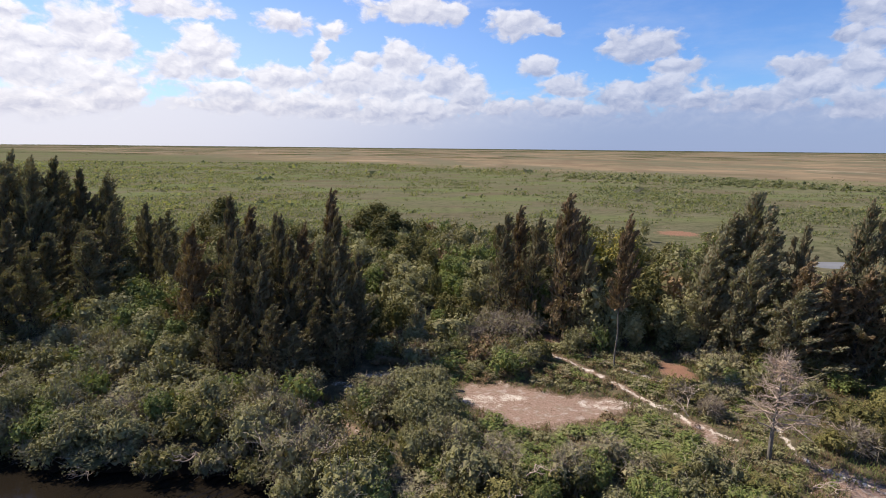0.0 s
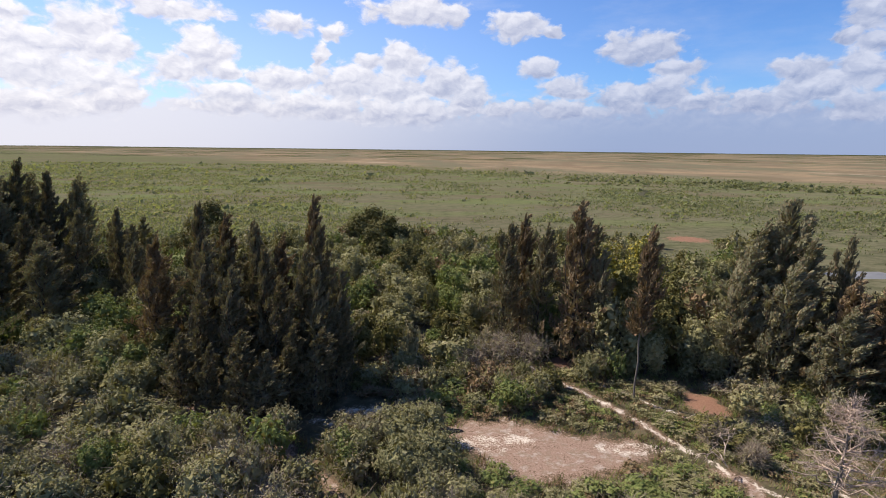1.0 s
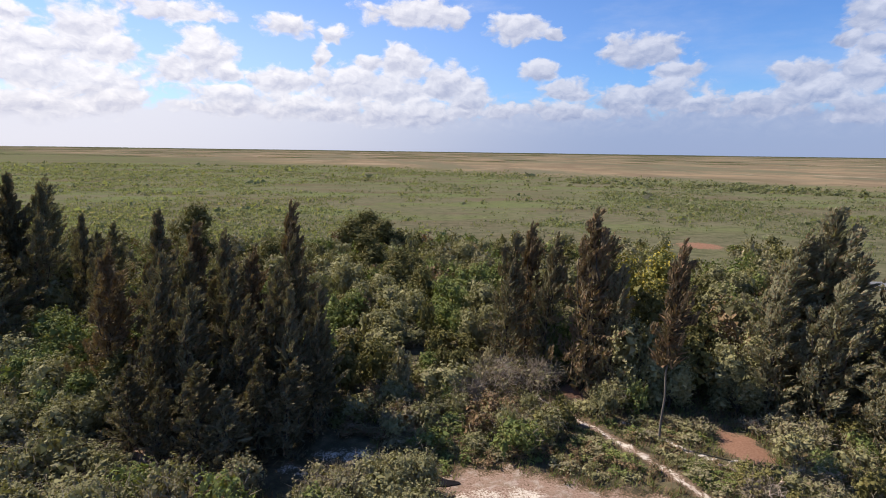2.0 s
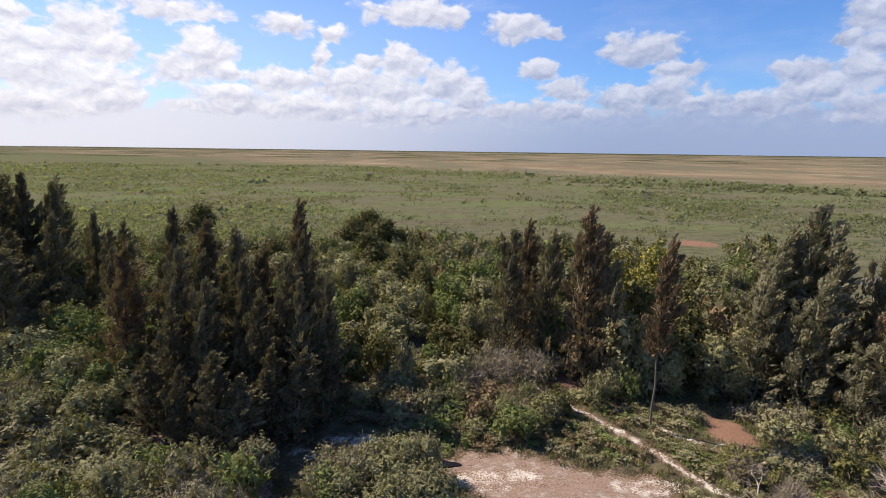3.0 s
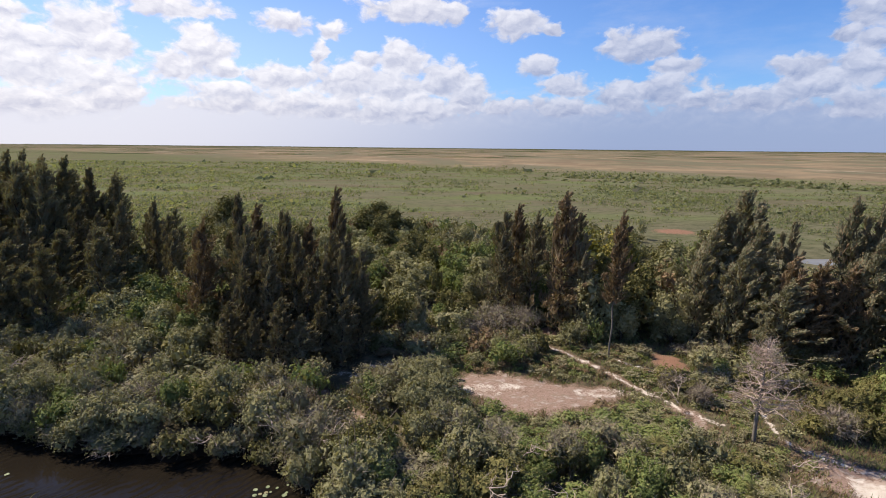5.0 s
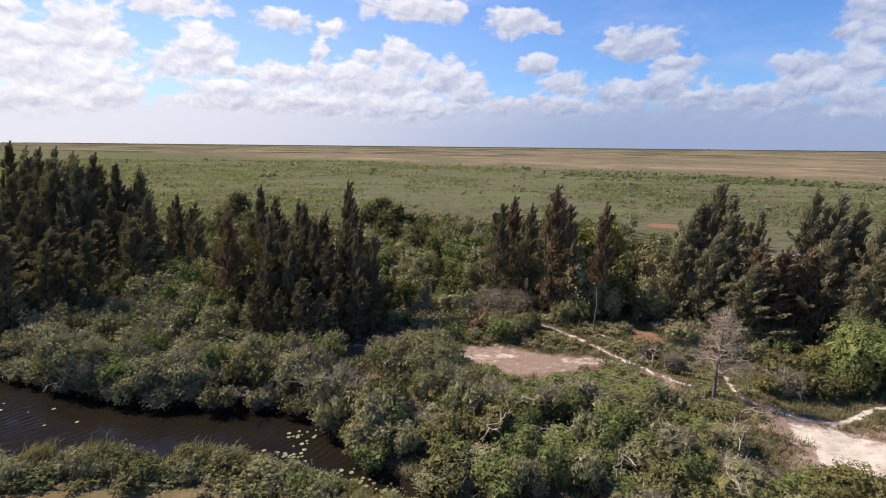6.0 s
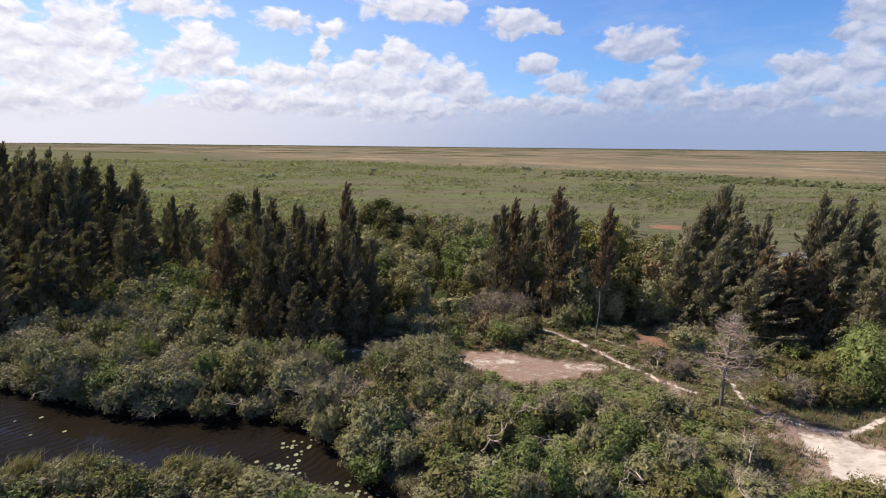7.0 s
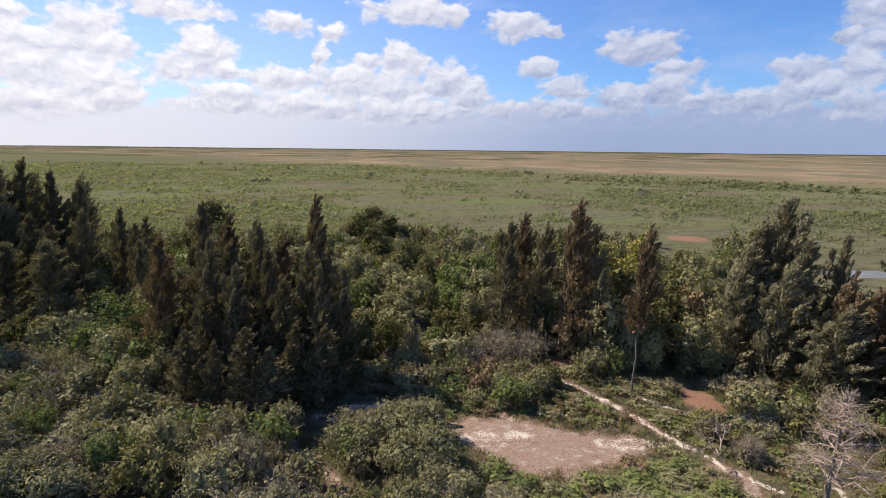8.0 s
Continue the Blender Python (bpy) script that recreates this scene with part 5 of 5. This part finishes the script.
def drift(x, y, size, seed):
    """Smooth random field between -1 and 1 with patches about as large as size."""
    table = np.random.default_rng(seed).uniform(-1, 1, (128, 128))
    u, v = x / size, y / size
    i, j = np.floor(u).astype(int), np.floor(v).astype(int)
    a, b = u - i, v - j
    a, b = a * a * (3 - 2 * a), b * b * (3 - 2 * b)
    pick = lambda p, q: table[p % 128, q % 128]
    return (pick(i, j) * (1 - a) + pick(i + 1, j) * a) * (1 - b) + (pick(i, j + 1) * (1 - a) + pick(i + 1, j + 1) * a) * b


def marsh_scrub():
    """Low bushes and tufts of sedge over the wet prairie, too many to count, thinning with distance."""
    rng = np.random.default_rng(41)
    for name, mat, share, tone in (("marsh_scrub", M_MARSH, 0.55, 1), ("marsh_scrub_dark", M_MARSH_DARK, 0.45, 2)):
        k = int(150000 * share)
        d = 92 * np.exp(rng.random(k) * math.log(560 / 92))
        x = d * rng.uniform(-1.0, 1.0, k)
        y = d
        clump = 0.9 * drift(x, y, 46, 5) + 0.7 * drift(x, y * 1.2, 17, 7 + tone) + 0.7 * drift(x, y, 6.5, 9 + tone)
        keep = (clump + rng.normal(size=k) * 0.3 > 0.0) & (y + 0.9 * x < 490 + rng.normal(size=k) * 40)
        keep &= np.hypot((x - 53.5) / 3.6, (y - 109) / 3.2) > 1
        keep &= pond_depth(x, y) < -0.1
        x, y, d = x[keep], y[keep], d[keep]
        bush = rng.random(len(x)) < 0.60
        soup = Soup()
        # rounded bushes
        bx, by, bd = x[bush], y[bush], d[bush]
        size = np.exp(rng.normal(size=len(bx)) * 0.6 - 0.82) * (0.75 + bd / 500)
        tall = size * rng.uniform(0.25, 0.6, len(bx))
        pick = np.repeat(np.arange(len(bx)), 6)
        dirs = unit(rng.normal(size=(len(pick), 3)) + [0, 0, 0.5])
        rad = np.stack([size, size, tall], 1)[pick]
        c = np.stack([bx, by, 0.45 * tall], 1)[pick] + dirs * rad * rng.uniform(0.5, 1.0, len(pick))[:, None]
        c[:, 2] = np.maximum(c[:, 2], 0.1)
        size_l = (0.42 * size * (1 + bd / 900))[pick]
        add_leaves(soup, rng, c, dirs + [0, 0, 0.4] + rng.normal(size=c.shape) * 0.4, size_l, size_l * 0.7)
        # upright sedge
        gx, gy, gd = x[~bush], y[~bush], d[~bush]
        pick = np.repeat(np.arange(len(gx)), 3)
        far = (0.7 + gd / 420)[pick]
        roots = np.stack([gx, gy, np.zeros(len(gx))], 1)[pick] + rng.normal(size=(len(pick), 3)) * [0.35, 0.35, 0]
        lean = rng.normal(size=(len(pick), 3)) * 0.3 + [0.1, 0, 1]
        face = rng.normal(size=(len(pick), 3)) * [0.6, 0.3, 0.2] + [0, -0.6, 0.5]
        add_blades(soup, rng, roots, lean, 0.42 * far * np.exp(rng.normal(size=len(pick)) * 0.4), 0.28 * far, face)
        tagged(new(name, soup.mesh(name, mat)), "low marsh scrub and sedge scattered over the wet prairie", "scrub", kind="stuff")


def tree_line():
    """A hedge-like row of trees out on the prairie."""
    rng = np.random.default_rng(43)
    line = np.array([(60, 345), (100, 321), (130, 310), (152, 292), (177, 281), (190, 257), (203, 232), (260, 190)], float)
    k = 230
    f = rng.random(2000) * (len(line) - 1)
    f = f[drift(f * 40, f * 0, 9, 3) + 0.5 * drift(f * 40, f * 0, 3, 4) > -0.1][:k]
    k = len(f)
    x = np.interp(f, np.arange(len(line)), line[:, 0]) + rng.normal(size=k) * 8
    y = np.interp(f, np.arange(len(line)), line[:, 1]) + rng.normal(size=k) * 20
    size, tall = rng.uniform(0.8, 2.4, k), rng.uniform(0.5, 1.8, k) * rng.choice([1, 1, 1.7], k)
    pick = np.repeat(np.arange(k), 46)
    dirs = unit(rng.normal(size=(len(pick), 3)) + [0, 0, 0.4])
    c = np.stack([x, y, 0.5 * tall], 1)[pick] + dirs * np.stack([size, size, 0.55 * tall], 1)[pick] * rng.uniform(0.5, 1, len(pick))[:, None]
    c[:, 2] = np.maximum(c[:, 2], 0.1)
    soup = Soup()
    add_leaves(soup, rng, c, dirs + [0, 0, 0.3] + rng.normal(size=c.shape) * 0.4, np.full(len(c), 0.75), np.full(len(c), 0.55))
    tagged(new("far_tree_line", soup.mesh("far_tree_line", M_MARSH)), "long row of low trees across the prairie", "trees", kind="stuff")


def far_woods():
    """Tree islands near the horizon."""
    rng = np.random.default_rng(47)
    x, y, z, s = [], [], [], []
    for _ in range(230):
        d = 900 * math.exp(rng.random() * math.log(4850 / 900))
        cx, length = d * rng.uniform(-0.95, 0.95), rng.uniform(0.006, 0.06) * d
        k = int(260 * length / d * 20) + 30
        x.append(cx + rng.normal(size=k) * length * 0.5)
        y.append(d + rng.normal(size=k) * (10 + d * 0.02))
        z.append(rng.random(k) ** 1.5 * (0.6 + d / 1700))
        s.append(np.full(k, 0.35 + d / 3600))
    for _ in range(120):
        d = rng.uniform(4000, 5000)
        cx, length = d * (1 - 1.7 * rng.random() ** 1.5), rng.uniform(120, 420)
        k = int(length / 1.1)
        x.append(cx + rng.uniform(-1, 1, k) * length)
        y.append(d + rng.normal(size=k) * 18)
        z.append(rng.random(k) * 5)
        s.append(np.full(k, 3.2))
    x, y, z, s = (np.concatenate(v) for v in (x, y, z, s))
    soup = Soup()
    normal = np.stack([rng.normal(size=len(x)) * 0.4, -np.ones(len(x)), rng.uniform(0.2, 1.2, len(x))], 1)
    add_leaves(soup, rng, np.stack([x, y, z], 1), normal, s * 2.2, s)
    tagged(new("far_woods", soup.mesh("far_woods", M_MARSH_DARK)), "dark tree islands along the horizon", "woods", kind="stuff")


def rough_grass():
    """Tufts of grass and weeds on the open ground round the clearing, the trails and the lawn's rim."""
    rng = np.random.default_rng(53)
    k = 21000
    x, y = rng.uniform(-12, 36, k), rng.uniform(12, 50, k)
    bare = (canal_depth(x, y) > -0.4) | (patch_depth(x, y) > 0.02 + rng.normal(size=k) * 0.04)
    field = inside(x, y, SAND_FIELD)
    bare |= in_grove(x, y) | ((x < -3.2) & (y > 35.4) & (y < 41))
    for half, line in TRAILS + SOIL_TRAILS:
        bare |= to_line(x, y, line) < half + rng.random(k) * 0.3
    bare |= field & (rng.random(k) < 0.985)
    bare |= (np.hypot((x - 19.6) / 1.4, (y - 39.4) / 2.0) < 1) | (np.hypot((x - 11.2) / 1.0, (y - 46.5) / 2.3) < 1)
    bare |= (x < -5.5) & (y < np.interp(x, CANAL[:, 0], CANAL[:, 1]) - rim_width(x) + 0.3)
    x, y = x[~bare], y[~bare]
    for name, mat, lot in (("weeds", M_LEAF_GREEN, slice(0, None, 2)), ("dry_grass", M_LEAF_DRY, slice(1, None, 2))):
        gx, gy = x[lot], y[lot]
        pick = np.repeat(np.arange(len(gx)), 7)
        at = np.stack([gx, gy, ground_z(gx, gy) - 0.02], 1)[pick] + rng.normal(size=(len(pick), 3)) * [0.12, 0.12, 0]
        soup = Soup()
        add_blades(soup, rng, at, rng.normal(size=at.shape) * [0.45, 0.45, 0] + [0.15, 0, 1], rng.uniform(0.15, 0.5, len(at)), 0.045)
        tagged(new(name, soup.mesh(name, mat)), "rough grass and weeds round the clearing", "grass", kind="stuff")


marsh_scrub()
tree_line()
far_woods()
rough_grass()


# ======== reeds and water lilies in the canal ========


def make_reeds(seed):
    rng = np.random.default_rng(seed)
    clump = new("reed_clump")
    soup = Soup()
    k = 130
    root = np.stack([rng.normal(size=k) * 0.45, rng.normal(size=k) * 0.35, np.zeros(k)], 1)
    way = unit(rng.normal(size=(k, 3)) * [0.22, 0.22, 0] + [0.16, 0, 1])
    tall = rng.uniform(0.5, 1.15, k)[:, None]
    side = unit(np.cross(way, rng.normal(size=(k, 3)))) * 0.022
    knee = root + way * tall
    tip = knee + unit(way * 0.55 + WIND * rng.uniform(0.2, 0.9, (k, 1))) * tall * 0.55
    soup.add(np.stack([root - side, root + side, knee + side * 1.2, knee - side * 1.2], 1), np.arange(4 * k).reshape(k, 4))
    soup.add(np.stack([knee - side * 1.2, knee + side * 1.2, tip], 1), np.arange(3 * k).reshape(k, 3))
    tagged(part("foliage", soup.mesh("foliage", M_REED), clump), kind="stuff")
    return clump


REEDS = [make_reeds(61), make_reeds(62)]
dice = random.Random(8)
for k in range(46):
    x = dice.uniform(-5.8, 0.4) if k % 6 else dice.uniform(0.4, 3.6)
    y = near_shore(x) + dice.uniform(-3.4, 0.1)
    clump = copy_thing(dice.choice(REEDS), pose(x, y, max(float(ground_z(x, y)), -0.75), 0, 0, dice.uniform(-30, 30)))
    clump.scale = [dice.uniform(0.45, 0.8)] * 3
    tagged(clump, "clump of tall reeds leaning in the wind by the water", "reeds", "reeds on the near bank")
for k in range(16):
    x = dice.uniform(-15.5, -11) if k % 2 else dice.uniform(-23.5, -19.5)
    clump = copy_thing(dice.choice(REEDS), pose(x, near_shore(x) - dice.uniform(0.2, 1.6), 0.15, 0, 0, dice.uniform(-30, 30)))
    clump.scale = [dice.uniform(0.7, 0.95)] * 3
    tagged(clump, "thin clump of dry reeds among the shore scrub", "reeds", "reeds on the near bank")
retire(REEDS)

M_LILY = leaf_material("lily_pads", (0.22, 0.25, 0.13), (0.42, 0.44, 0.27), (0.30, 0.25, 0.14), 0.2, 0.15, 0.35)


def make_lily(radius):
    bm = bmesh.new()
    ring = [bm.verts.new((radius * math.cos(a), radius * math.sin(a), 0.012 + 0.01 * math.sin(3 * a))) for a in np.linspace(0.18, 2 * math.pi - 0.18, 14)]
    mid = bm.verts.new((0, 0, 0))
    for a, b in zip(ring, ring[1:]):
        bm.faces.new((mid, a, b))
    low = bmesh.ops.extrude_face_region(bm, geom=bm.faces[:])["geom"]
    bmesh.ops.translate(bm, verts=[v for v in low if isinstance(v, bmesh.types.BMVert)], vec=(0, 0, -0.012))
    bmesh.ops.recalc_face_normals(bm, faces=bm.faces[:])
    data = bpy.data.meshes.new("lily_pad")
    bm.to_mesh(data)
    bm.free()
    data.materials.append(M_LILY)
    return new("lily_pad", data)


LILY = make_lily(0.15)
for cx, cy, wide, deep, count in ((-9.5, 23.2, 0.5, 0.9, 16), (-9.7, 21.2, 0.8, 0.5, 20), (-5.3, 18.9, 0.8, 0.45, 24), (-30, 26.5, 4, 2.5, 14)):
    for _ in range(count):
        pad = copy_thing(LILY, pose(dice.gauss(cx, wide), dice.gauss(cy, deep), -0.605, 0, 0, dice.uniform(0, 360)))
        pad.scale = [dice.uniform(0.45, 0.95)] * 3
        tagged(pad, "round pale green lily pad floating on the canal", "lily pad", "lily pads")
retire([LILY])
